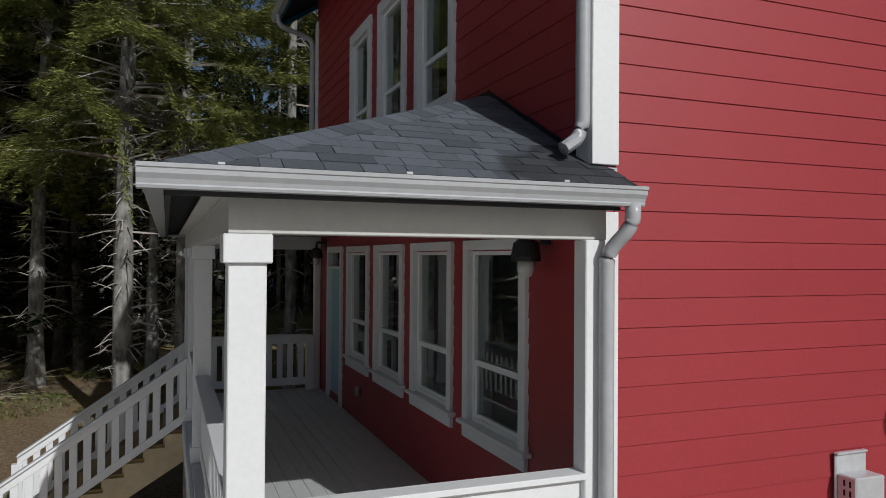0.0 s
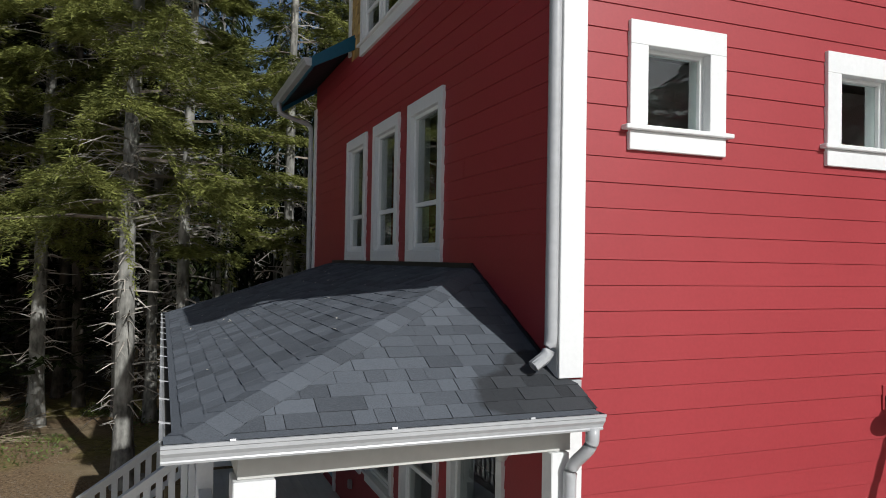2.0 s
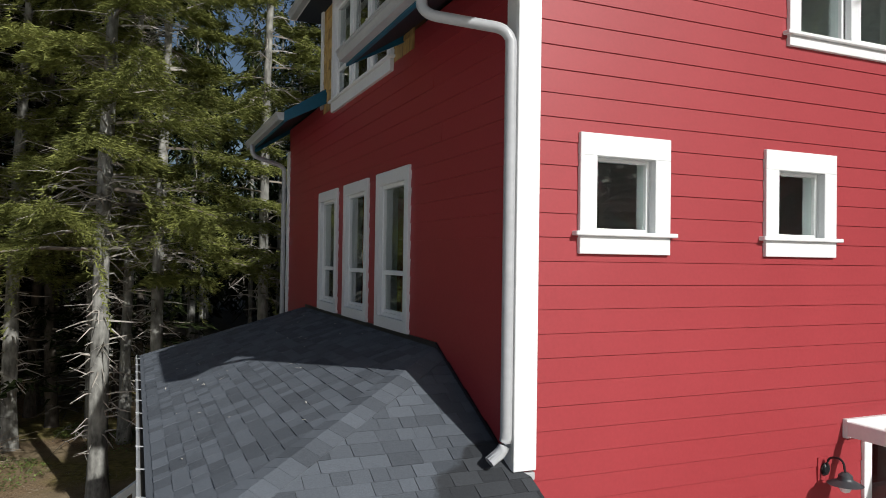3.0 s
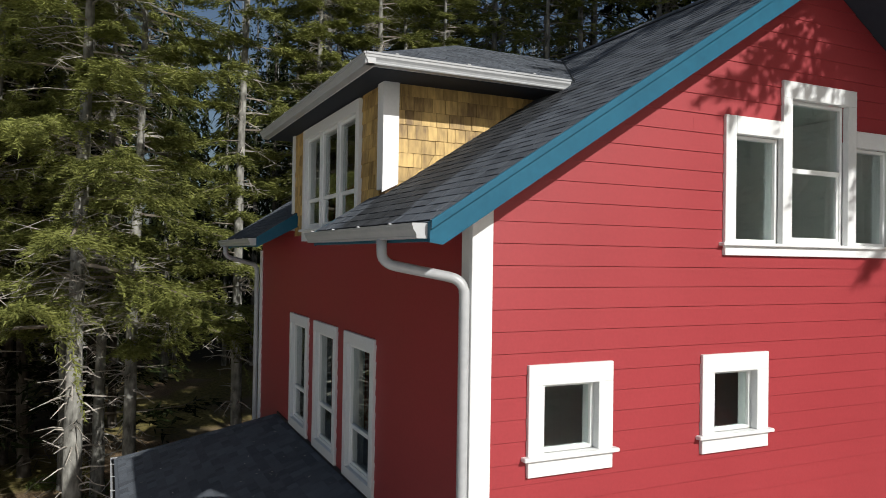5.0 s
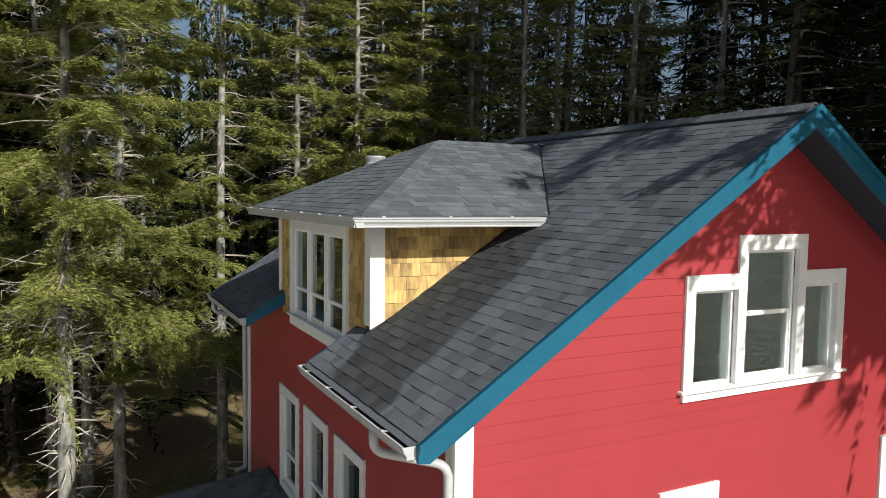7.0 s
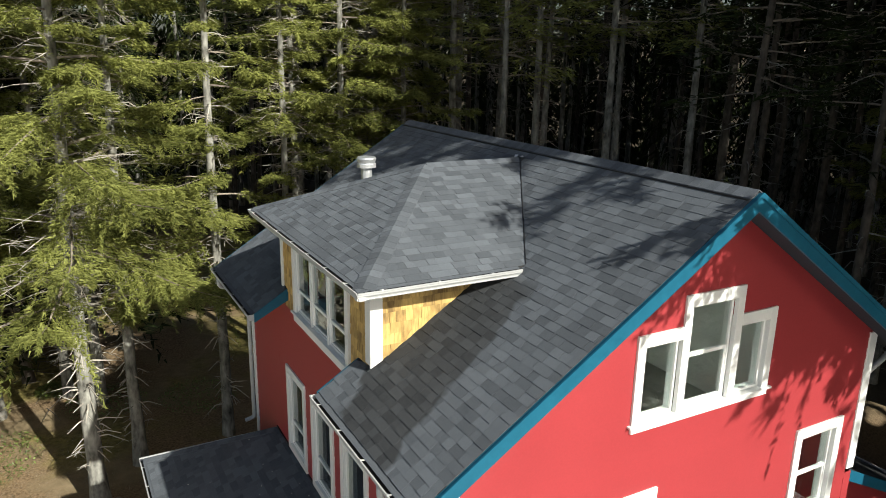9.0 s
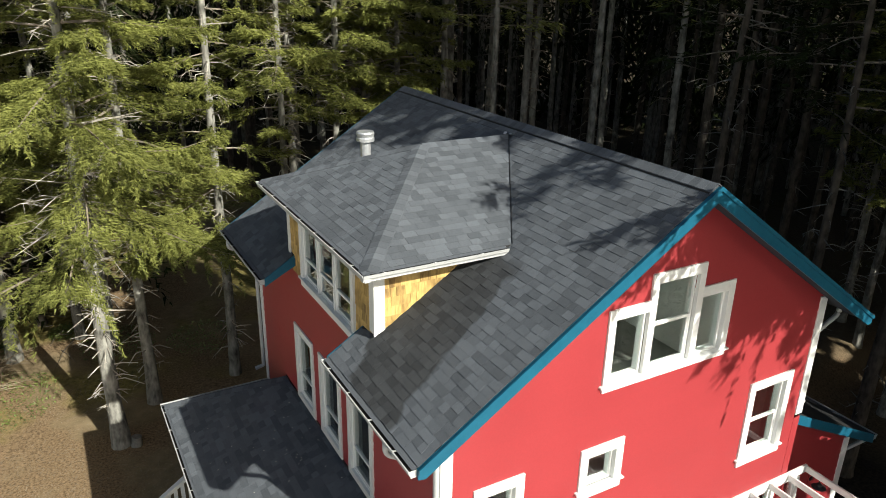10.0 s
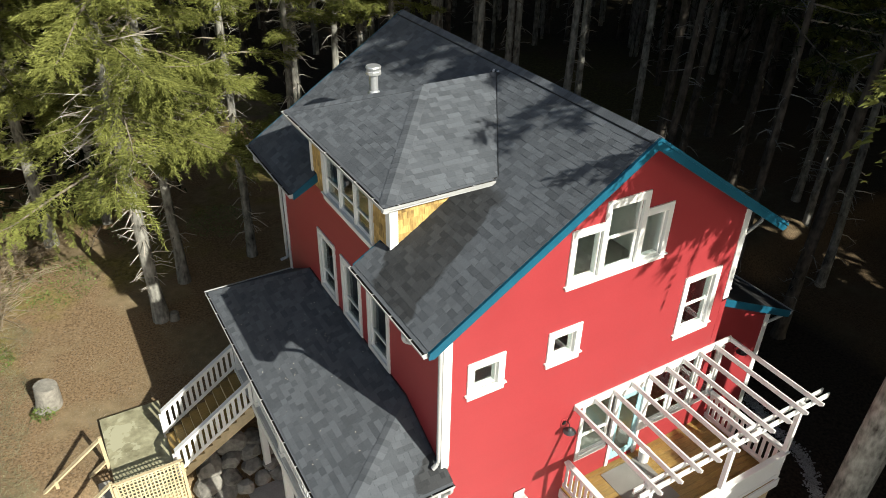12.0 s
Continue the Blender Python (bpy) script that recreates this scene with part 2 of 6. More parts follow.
def ground_material():
    m = bpy.data.materials.new("mulch_and_moss")
    m.use_nodes = True
    nd, lk = m.node_tree.nodes, m.node_tree.links
    b = nd["Principled BSDF"]
    b.inputs["Roughness"].default_value = 0.95
    b.inputs["Specular IOR Level"].default_value = 0.2
    g = nd.new("ShaderNodeNewGeometry")

    def noise_ramp(scale, detail, a, c, lo, hi):
        n = nd.new("ShaderNodeTexNoise")
        n.inputs["Scale"].default_value, n.inputs["Detail"].default_value = scale, detail
        lk.new(g.outputs["Position"], n.inputs[0])
        r = nd.new("ShaderNodeValToRGB")
        r.color_ramp.elements[0].position, r.color_ramp.elements[0].color = a, (*lo, 1)
        r.color_ramp.elements[1].position, r.color_ramp.elements[1].color = c, (*hi, 1)
        lk.new(n.outputs[0], r.inputs[0])
        return n, r

    def mix(fac, a, c):
        x = nd.new("ShaderNodeMix")
        x.data_type = "RGBA"
        lk.new(fac, x.inputs[0])
        lk.new(a, x.inputs[6])
        lk.new(c, x.inputs[7])
        return x.outputs[2]

    n0, soil = noise_ramp(14, 8, 0.3, 0.72, (0.1, 0.067, 0.038), (0.32, 0.222, 0.13))
    _, moss = noise_ramp(6, 6, 0.3, 0.7, (0.11, 0.096, 0.03), (0.3, 0.25, 0.085))
    _, chips = noise_ramp(38, 4, 0.59, 0.68, (0, 0, 0), (1, 1, 1))
    wn_, where = noise_ramp(0.22, 4, 0.5, 0.6, (0, 0, 0), (1, 1, 1))
    sep = nd.new("ShaderNodeSeparateXYZ")
    lk.new(g.outputs["Position"], sep.inputs[0])
    far = nd.new("ShaderNodeMapRange")
    far.inputs["From Min"].default_value, far.inputs["From Max"].default_value = 9.0, 22.0
    far.inputs["To Min"].default_value, far.inputs["To Max"].default_value = -0.22, 0.06
    lk.new(sep.outputs[1], far.inputs["Value"])
    sm = nd.new("ShaderNodeMath")
    lk.new(wn_.outputs[0], sm.inputs[0])
    lk.new(far.outputs[0], sm.inputs[1])
    lk.new(sm.outputs[0], where.inputs[0])
    _, straw = noise_ramp(3, 4, 0.2, 0.8, (0.26, 0.2, 0.12), (0.36, 0.28, 0.17))
    _, dirt = noise_ramp(2.6, 7, 0.3, 0.7, (0.18, 0.137, 0.08), (0.28, 0.216, 0.132))
    _, bare = noise_ramp(0.33, 5, 0.47, 0.6, (0, 0, 0), (1, 1, 1))
    out = mix(bare.outputs[0], soil.outputs[0], dirt.outputs[0])
    out = mix(where.outputs[0], out, moss.outputs[0])
    out = mix(chips.outputs[0], out, straw.outputs[0])
    # unseen ground in front made pale like gravel, added as a light reflector
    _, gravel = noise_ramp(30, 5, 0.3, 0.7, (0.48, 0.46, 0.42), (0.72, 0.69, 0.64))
    bounce_south = nd.new("ShaderNodeMapRange")
    bounce_south.inputs["From Min"].default_value, bounce_south.inputs["From Max"].default_value = 4.6, 3.4
    lk.new(sep.outputs[1], bounce_south.inputs["Value"])
    bounce_south_end = nd.new("ShaderNodeMapRange")
    bounce_south_end.inputs["From Min"].default_value, bounce_south_end.inputs["From Max"].default_value = 8.0, 6.5
    lk.new(sep.outputs[0], bounce_south_end.inputs["Value"])
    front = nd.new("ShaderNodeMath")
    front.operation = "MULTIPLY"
    lk.new(bounce_south.outputs[0], front.inputs[0])
    lk.new(bounce_south_end.outputs[0], front.inputs[1])
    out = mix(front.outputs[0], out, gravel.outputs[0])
    # unseen pale ground to the west, added to bounce light onto the house
    bounce_west = nd.new("ShaderNodeMapRange")
    bounce_west.inputs["From Min"].default_value, bounce_west.inputs["From Max"].default_value = -9.6, -10.8
    lk.new(sep.outputs[0], bounce_west.inputs["Value"])
    bounce_west_end = nd.new("ShaderNodeMapRange")
    bounce_west_end.inputs["From Min"].default_value, bounce_west_end.inputs["From Max"].default_value = 9.6, 8.4
    lk.new(sep.outputs[1], bounce_west_end.inputs["Value"])
    bounce_west_mask = nd.new("ShaderNodeMath")
    bounce_west_mask.operation = "MULTIPLY"
    lk.new(bounce_west.outputs[0], bounce_west_mask.inputs[0])
    lk.new(bounce_west_end.outputs[0], bounce_west_mask.inputs[1])
    out = mix(bounce_west_mask.outputs[0], out, gravel.outputs[0])
    # dark soil east of the house, with its shade put into the colour
    _, shaded_soil = noise_ramp(11, 7, 0.3, 0.75, (0.018, 0.014, 0.01), (0.07, 0.052, 0.036))
    east_soil = nd.new("ShaderNodeMapRange")
    east_soil.inputs["From Min"].default_value, east_soil.inputs["From Max"].default_value = 6.6, 7.4
    lk.new(sep.outputs[0], east_soil.inputs["Value"])
    east_soil_end = nd.new("ShaderNodeMapRange")
    east_soil_end.inputs["From Min"].default_value, east_soil_end.inputs["From Max"].default_value = 19.2, 17.6
    east_soil_end.inputs["To Min"].default_value = 0.5
    lk.new(sep.outputs[0], east_soil_end.inputs["Value"])
    both = nd.new("ShaderNodeMath")
    both.operation = "MULTIPLY"
    lk.new(east_soil.outputs[0], both.inputs[0])
    lk.new(east_soil_end.outputs[0], both.inputs[1])
    out = mix(both.outputs[0], out, shaded_soil.outputs[0])
    # far ground to the north and east painted darker, for the woods' shade
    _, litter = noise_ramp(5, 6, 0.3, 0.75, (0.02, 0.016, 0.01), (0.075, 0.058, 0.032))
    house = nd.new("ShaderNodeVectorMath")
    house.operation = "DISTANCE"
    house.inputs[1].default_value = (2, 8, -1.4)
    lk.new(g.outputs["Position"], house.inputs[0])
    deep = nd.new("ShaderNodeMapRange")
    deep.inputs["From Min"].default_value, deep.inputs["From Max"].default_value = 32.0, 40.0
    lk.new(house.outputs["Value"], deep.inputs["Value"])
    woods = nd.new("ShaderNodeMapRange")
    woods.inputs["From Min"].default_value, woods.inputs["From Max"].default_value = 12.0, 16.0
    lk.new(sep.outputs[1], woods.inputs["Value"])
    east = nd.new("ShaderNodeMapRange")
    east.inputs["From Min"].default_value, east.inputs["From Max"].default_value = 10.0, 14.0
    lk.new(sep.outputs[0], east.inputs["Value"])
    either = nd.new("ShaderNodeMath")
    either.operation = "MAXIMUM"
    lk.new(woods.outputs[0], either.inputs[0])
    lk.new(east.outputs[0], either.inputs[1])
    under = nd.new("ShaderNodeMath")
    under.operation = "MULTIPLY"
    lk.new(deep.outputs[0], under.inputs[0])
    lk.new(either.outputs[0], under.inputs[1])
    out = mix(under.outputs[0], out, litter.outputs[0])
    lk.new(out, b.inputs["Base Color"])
    bp = nd.new("ShaderNodeBump")
    bp.inputs["Strength"].default_value, bp.inputs["Distance"].default_value = 0.6, 0.025
    lk.new(n0.outputs[0], bp.inputs["Height"])
    lk.new(bp.outputs[0], b.inputs["Normal"])
    return m


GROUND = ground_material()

# ---- building helpers ----


def finish(name, bm, mat, parent=None, label="", smooth=False):
    me = bpy.data.meshes.new(name)
    bm.normal_update()
    bm.to_mesh(me)
    bm.free()
    me.materials.append(mat)
    if smooth:
        me.polygons.foreach_set("use_smooth", [True] * len(me.polygons))
    ob = new(name, me)
    if parent is not None:
        ob.parent = parent
    if label:
        tagged(ob, label)
    return ob


def part(name, bm, mat, parent, label="", smooth=False):
    return finish(name, bm, mat, parent, label, smooth)


def empty(name, m=None, **tags):
    ob = new(name)
    ob.empty_display_size = 0.1
    if m is not None:
        ob.matrix_basis = m
    return tagged(ob, **tags)


def box(bm, x0, x1, y0, y1, z0, z1, bevel=0.0):
    vs = [bm.verts.new(p) for p in ((x0, y0, z0), (x1, y0, z0), (x1, y1, z0), (x0, y1, z0), (x0, y0, z1), (x1, y0, z1), (x1, y1, z1), (x0, y1, z1))]
    fs = [bm.faces.new([vs[i] for i in f]) for f in ((0, 3, 2, 1), (4, 5, 6, 7), (0, 1, 5, 4), (1, 2, 6, 5), (2, 3, 7, 6), (3, 0, 4, 7))]
    if bevel:
        edges = list({e for f in fs for e in f.edges})
        bmesh.ops.bevel(bm, geom=edges, offset=bevel, segments=1, affect="EDGES")
    return vs


def boxed(*a, bevel=0.004):
    bm = bmesh.new()
    box(bm, *a, bevel=bevel)
    return bm


def prism(bm, base, top):
    """A solid between two outlines of the same number of points."""
    a, b = [bm.verts.new(p) for p in base], [bm.verts.new(p) for p in top]
    n = len(a)
    bm.faces.new(a[::-1])
    bm.faces.new(b)
    for i in range(n):
        bm.faces.new((a[i], a[(i + 1) % n], b[(i + 1) % n], b[i]))


def shifted(pts, v):
    return [Vector(p) + Vector(v) for p in pts]


def slab(pts, v):
    bm = bmesh.new()
    prism(bm, [Vector(p) for p in pts], shifted(pts, v))
    bmesh.ops.recalc_face_normals(bm, faces=bm.faces)
    return bm


def beam_between(bm, a, b, w, h, up=Vector((0, 0, 1))):
    """A rectangular bar from a to b, w wide and h high."""
    a, b = Vector(a), Vector(b)
    d = (b - a).normalized()
    s = d.cross(up).normalized() * (w / 2)
    u = s.cross(d).normalized() * (h / 2)
    prism(bm, [a - s - u, a + s - u, a + s + u, a - s + u], [b - s - u, b + s - u, b + s + u, b - s + u])


def tube(bm, pts, radii, seg=8, flat=(1, 1), caps=True, up=None):
    pts = [Vector(p) for p in pts]
    rings = []
    for i, p in enumerate(pts):
        d = (pts[min(i + 1, len(pts) - 1)] - pts[max(i - 1, 0)]).normalized()
        ref = up or (Vector((0, 0, 1)) if abs(d.z) < 0.95 else Vector((1, 0, 0)))
        s = d.cross(ref).normalized()
        u = s.cross(d).normalized()
        r = radii[i] if isinstance(radii, (list, tuple)) else radii
        rings.append([bm.verts.new(p + s * (r * flat[0] * math.cos(2 * math.pi * k / seg + math.pi / seg)) + u * (r * flat[1] * math.sin(2 * math.pi * k / seg + math.pi / seg))) for k in range(seg)])
    for a, b in zip(rings, rings[1:]):
        for k in range(seg):
            bm.faces.new((a[k], a[(k + 1) % seg], b[(k + 1) % seg], b[k]))
    if caps:
        bm.faces.new(rings[0][::-1])
        bm.faces.new(rings[-1])


def arc(points, steps=5, cut=0.35):
    """Round the inner corners of a line of points."""
    pts = [Vector(p) for p in points]
    out = [pts[0]]
    for a, b, c in zip(pts, pts[1:], pts[2:]):
        la, lc = min(cut, (a - b).length * 0.48), min(cut, (c - b).length * 0.48)
        p, q = b + (a - b).normalized() * la, b + (c - b).normalized() * lc
        for i in range(steps + 1):
            t = i / steps
            out.append(p * (1 - t) ** 2 + b * 2 * t * (1 - t) + q * t * t)
    out.append(pts[-1])
    return out


# ---- house plan ----
HX, HY = 7.66, 8.5            # the house's width along the gable, and its depth
GROUND_Z, DECK = -1.55, 0.30
RX, RZ, SLOPE = 3.843, 9.475, 0.648  # ridge line and pitch
EX0, EX1 = -0.6, 8.286         # eaves
EY0, EY1 = -0.49, 8.93          # rakes
DY0, DY1, DYM = 2.04, 6.04, 4.04   # dormer walls and ridge
N_END, F_START = 2.46, 5.79    # where the main eave stops beside the dormer


def roof_z(x):
    return RZ - SLOPE * abs(x - RX)


COURSE, PHASE = 0.1775, 4.155


def wall_solid(name, to_world, u0, u1, w0, w1, holes, thick, mat, parent=None, peak=None):
    """A wall with real openings: cells between the openings' edges. to_world(u, n, w) places it; n is outward. peak(u) limits its top."""
    us = sorted({u0, u1, *[h[0] for h in holes], *[h[1] for h in holes]})
    ws = sorted({w0, w1, *[h[2] for h in holes], *[h[3] for h in holes]})
    us, ws = [u for u in us if u0 <= u <= u1], [w for w in ws if w0 <= w <= w1]
    bm = bmesh.new()
    for ua, ub in zip(us, us[1:]):
        run = None
        for wa, wb in [*zip(ws, ws[1:]), (None, None)]:
            solid = wa is not None and not any(h[0] <= ua and ub <= h[1] and h[2] <= wa and wb <= h[3] for h in holes)
            if solid:
                run = (run[0], wb) if run else (wa, wb)
            if run and not solid:
                pts = [(ua, run[0]), (ub, run[0]), (ub, run[1]), (ua, run[1])]
                prism(bm, [to_world(u, 0, w) for u, w in pts], [to_world(u, -thick, w) for u, w in pts])
                run = None
    if peak:
        prism(bm, [to_world(u, 0, w) for u, w in peak], [to_world(u, -thick, w) for u, w in peak])
    bmesh.ops.recalc_face_normals(bm, faces=bm.faces)
    return finish(name, bm, mat, parent)


def siding(wall, to_world, u0, u1, w0, w1, holes, limits=None, mat=None, rng=None):
    """Lap boards over a wall, each a piece of its own, cut round the openings. limits(w): the wall's extent at height w."""
    rng = rng or random.Random(5)
    k = math.floor((w0 - PHASE) / COURSE)
    while PHASE + k * COURSE < w1:
        z0 = PHASE + k * COURSE
        z1 = z0 + COURSE
        k += 1
        za, zb = max(z0, w0), min(z1, w1)
        if zb - za < 0.02:
            continue
        marks = {u0, u1}
        for h in holes:
            if h[2] < zb and h[3] > za:
                marks |= {max(u0, min(u1, h[0])), max(u0, min(u1, h[1]))}
        joint = u0 + rng.uniform(1.2, 3.6)
        while joint < u1 - 0.8:
            if not any(abs(joint - m) < 0.3 for m in marks) and not any(h[0] < joint < h[1] and h[2] < zb and h[3] > za for h in holes):
                marks.add(joint)
            joint += 3.66
        ms = sorted(marks)
        for a, b in zip(ms, ms[1:]):
            spans = [(za, zb)]
            for h in holes:
                if h[0] <= a + 1e-6 and b - 1e-6 <= h[1]:
                    nxt = []
                    for p, q in spans:
                        if h[3] <= p or h[2] >= q:
                            nxt.append((p, q))
                        else:
                            nxt += [(p, h[2]), (h[3], q)]
                    spans = [(p, q) for p, q in nxt if q - p > 0.012]
            for p, q in spans:
                a0 = a1 = a + 0.0008
                b0 = b1 = b - 0.0008
                if limits:
                    lo0, hi0 = limits(p)
                    lo1, hi1 = limits(q)
                    a0, b0, a1, b1 = max(a, lo0), min(b, hi0), max(a, lo1), min(b, hi1)
                    if b0 - a0 < 0.03:
                        continue
                    b1 = max(b1, a1 + 0.002)
                n0 = 0.018 - 0.009 * (p - z0) / COURSE
                n1 = 0.018 - 0.009 * (q - z0) / COURSE
                wob = rng.uniform(-0.001, 0.001)
                bm = bmesh.new()
                prism(bm, [to_world(a0, 0.002, p), to_world(b0, 0.002, p), to_world(b1, 0.002, q), to_world(a1, 0.002, q)],
                      [to_world(a0, n0 + wob, p), to_world(b0, n0 + wob, p), to_world(b1, n1, q), to_world(a1, n1, q)])
                bmesh.ops.recalc_face_normals(bm, faces=bm.faces)
                part("plank", bm, mat or RED, wall)


def south(u, n, w):
    return Vector((u, -n, w))


def west(u, n, w):
    return Vector((-n, u, w))


def window(name, m, label, width, height, side, head, foot, lites, sill=True, proud=0.036, f=0.04, deep=0.012):
    """A trimmed window in its wall's plane: x along the wall, y inward, z up from the trim's lower edge.
    lites: rows of (x0, x1, z0, z1, mid) for each sash, mid the height of its rail or None."""
    w = empty(name, m, label=label, category="window", kind="structure")
    o = -proud
    part("trim_board", boxed(0, width, o, 0.03, height - head, height), WHITE, w)
    part("trim_board", boxed(0, side, o, 0.03, foot, height - head), WHITE, w)
    part("trim_board", boxed(width - side, width, o, 0.03, foot, height - head), WHITE, w)
    part("trim_board", boxed(0.0, width, o, 0.03, 0, foot - (0.034 if sill else 0)), WHITE, w)
    if sill:
        part("window_sill", boxed(-0.05, width + 0.05, o - 0.035, 0.05, foot - 0.034, foot, bevel=0.006), WHITE, w)
    x0, x1 = min(l[0] for l in lites), max(l[1] for l in lites)
    z0, z1 = min(l[2] for l in lites), max(l[3] for l in lites)
    for l in lites:
        sash(w, *l, f=f, deep=deep)
    # inner lining of the opening
    bm = bmesh.new()
    for a in ((x0 - 0.02, x0, 0.03, 0.2, z0 - 0.02, z1 + 0.02), (x1, x1 + 0.02, 0.03, 0.2, z0 - 0.02, z1 + 0.02), (x0, x1, 0.03, 0.2, z0 - 0.02, z0), (x0, x1, 0.03, 0.2, z1, z1 + 0.02)):
        box(bm, *a)
    part("jamb_lining", bm, WHITE, w)
    return w


def sash(w, x0, x1, z0, z1, mid, f=0.04, deep=0.012):
    y0, y1 = deep, deep + 0.07
    fr = bmesh.new()
    for a in ((x0, x0 + f, y0, y1, z0, z1), (x1 - f, x1, y0, y1, z0, z1), (x0 + f, x1 - f, y0, y1, z0, z0 + f), (x0 + f, x1 - f, y0, y1, z1 - f, z1)):
        box(fr, *a, bevel=0.004)
    frame_ob = part("window_frame", fr, VINYL, w)
    panes = [(z0 + f, z1 - f, y0 + 0.036)]
    if mid is not None:
        part("meeting_rail", boxed(x0 + f, x1 - f, y0 + 0.008, y1 - 0.008, mid - 0.025, mid + 0.025), VINYL, frame_ob)
        lo = bmesh.new()
        g = 0.035
        for a in ((x0 + f, x0 + f + g, y0 + 0.012, y0 + 0.05, z0 + f, mid - 0.025), (x1 - f - g, x1 - f, y0 + 0.012, y0 + 0.05, z0 + f, mid - 0.025), (x0 + f + g, x1 - f - g, y0 + 0.012, y0 + 0.05, z0 + f, z0 + f + g)):
            box(lo, *a, bevel=0.003)
        part("lower_sash", lo, VINYL, frame_ob)
        panes = [(z0 + f, mid - 0.025, y0 + 0.03), (mid + 0.025, z1 - f, y0 + 0.036)]
    for a, b, y in panes:
        p = part("pane", boxed(x0 + f, x1 - f, y, y + 0.005, a, b, bevel=0), GLASS, frame_ob)
        p.visible_shadow = False


SOUTH_M = lambda u, z: pose(u, -0.012, z)
WEST_M = lambda u, z: pose(-0.012, u, z, 0, 0, -90)   # local x runs towards -y

# ---- ground ----


def ground_height(x, y):
    k = min(1.0, max(0.0, (y - 6.0) / 1.6))
    k = k * k * (3 - 2 * k)
    h = GROUND_Z - 1.0 * (1 - k) + 0.05 * noise.noise((x * 0.35, y * 0.35, 0.0)) + 0.10 * noise.noise((x * 0.09, y * 0.09, 4.0))
    r = max(0.0, math.hypot(x - 2, y - 4) - 26)
    return h + 0.02 * r


def axis_steps(lo, hi, fine, far):
    out, v = [], lo
    while v <= hi:
        out.append(v)
        v += fine
    step = fine
    a, b = lo, hi
    while b < far:
        step *= 1.35
        a, b = a - step, b + step
        out = [a, *out, b]
    return out


def build_ground():
    xs, ys = axis_steps(-22, 26, 0.5, 1500), axis_steps(-16, 34, 0.5, 1500)
    verts = [(x, y, ground_height(x, y)) for y in ys for x in xs]
    n = len(xs)
    faces = [(j * n + i, j * n + i + 1, (j + 1) * n + i + 1, (j + 1) * n + i) for j in range(len(ys) - 1) for i in range(n - 1)]
    me = bpy.data.meshes.new("ground")
    me.from_pydata(verts, [], faces)
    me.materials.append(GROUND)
    me.polygons.foreach_set("use_smooth", [True] * len(me.polygons))
    tagged(new("ground", me), "brown mulch and soil with patches of moss", "ground", kind="structure")


build_ground()

# ---- house walls ----
LOW, KDECK = -2.6, 0.45
UP_W, UP_H, UP_Z = 1.06, 1.7, 3.755
UP = [2.18, 3.565, 4.955]            # near edges of the upper windows along the west wall
PO_W, PO_H, PO_Z = 1.125, 1.63, 0.953
PORCH = [0.79, 2.187, 3.59, 4.99]
DOOR = (6.42, 7.4, DECK, 2.59)
west_holes = [(u, u + UP_W, UP_Z, UP_Z + UP_H) for u in UP] + [(u, u + PO_W, PO_Z, PO_Z + PO_H) for u in PORCH] + [DOOR, (2.78, 5.34, 6.535, 8.135)]
SMALL = [(0.492, 4.567), (2.352, 4.572)]
south_holes = [(u, u + 0.845, z, z + 0.905) for u, z in SMALL]
south_holes += [(2.61, 3.366, 6.4, 7.72), (3.366, 4.446, 6.4, 8.13), (4.446, 5.15, 6.4, 7.72), (6.04, 7.17, 3.85, 5.57), (3.6, HX - 0.1, KDECK, 2.95)]


def inset(h, d):
    return (h[0] + d, h[1] - d, h[2] + d, h[3] - d)


def gable_limits(w):
    half = (RZ - 0.13 - w) / SLOPE
    return (max(0.02, RX - half), min(HX, RX + half))


south_core = [inset(h, 0.09) for h in south_holes]
wall_s = wall_solid("wall_south", south, 0, HX, LOW, 6.45, [h for h in south_core if h[3] < 6.45], 0.16, RED_CORE)
tagged(wall_s, "red painted lap-sided gable wall of a house", "wall", kind="structure")


def gable_top():
    bm = bmesh.new()
    us = [0, 2.7, 3.34, RX, 4.47, 5.07, HX]
    sill = {2.7: 7.63, 3.34: 8.04, RX: 8.04, 4.47: 7.63}
    for a, b in zip(us, us[1:]):
        lo = 6.45 if a not in sill else sill[a]
        za, zb = roof_z(a) - 0.13, roof_z(b) - 0.13
        pts = [(a, lo), (b, lo), (b, max(zb, lo + 0.002)), (a, max(za, lo + 0.002))]
        prism(bm, [south(u, 0, w) for u, w in pts], [south(u, -0.16, w) for u, w in pts])
    bmesh.ops.recalc_face_normals(bm, faces=bm.faces)
    return part("gable_panel", bm, RED_CORE, wall_s)


gable_top()
wall_w = wall_solid("wall_west", west, 0.16, HY, LOW, 6.8, [inset(h, 0.09) for h in west_holes if h[2] < 6] + [(2.87, 5.25, 6.62, 6.8)], 0.16, RED_CORE)
tagged(wall_w, "dark red lap-sided wall above and below a porch roof", "wall", kind="structure")
wall_n = wall_solid("wall_north", lambda u, n, w: Vector((u, HY + n, w)), 0, HX, LOW, 6.6, [], 0.16, RED_CORE, peak=[(0, 6.6), (HX, 6.6), (RX, RZ - 0.14)])
tagged(wall_n, "red painted rear gable wall", "wall", kind="structure")
wall_e = wall_solid("wall_east", lambda u, n, w: Vector((HX + n, u, w)), 0.0, HY, LOW, 6.75, [], 0.16, RED_CORE)
tagged(wall_e, "red painted side wall", "wall", kind="structure")
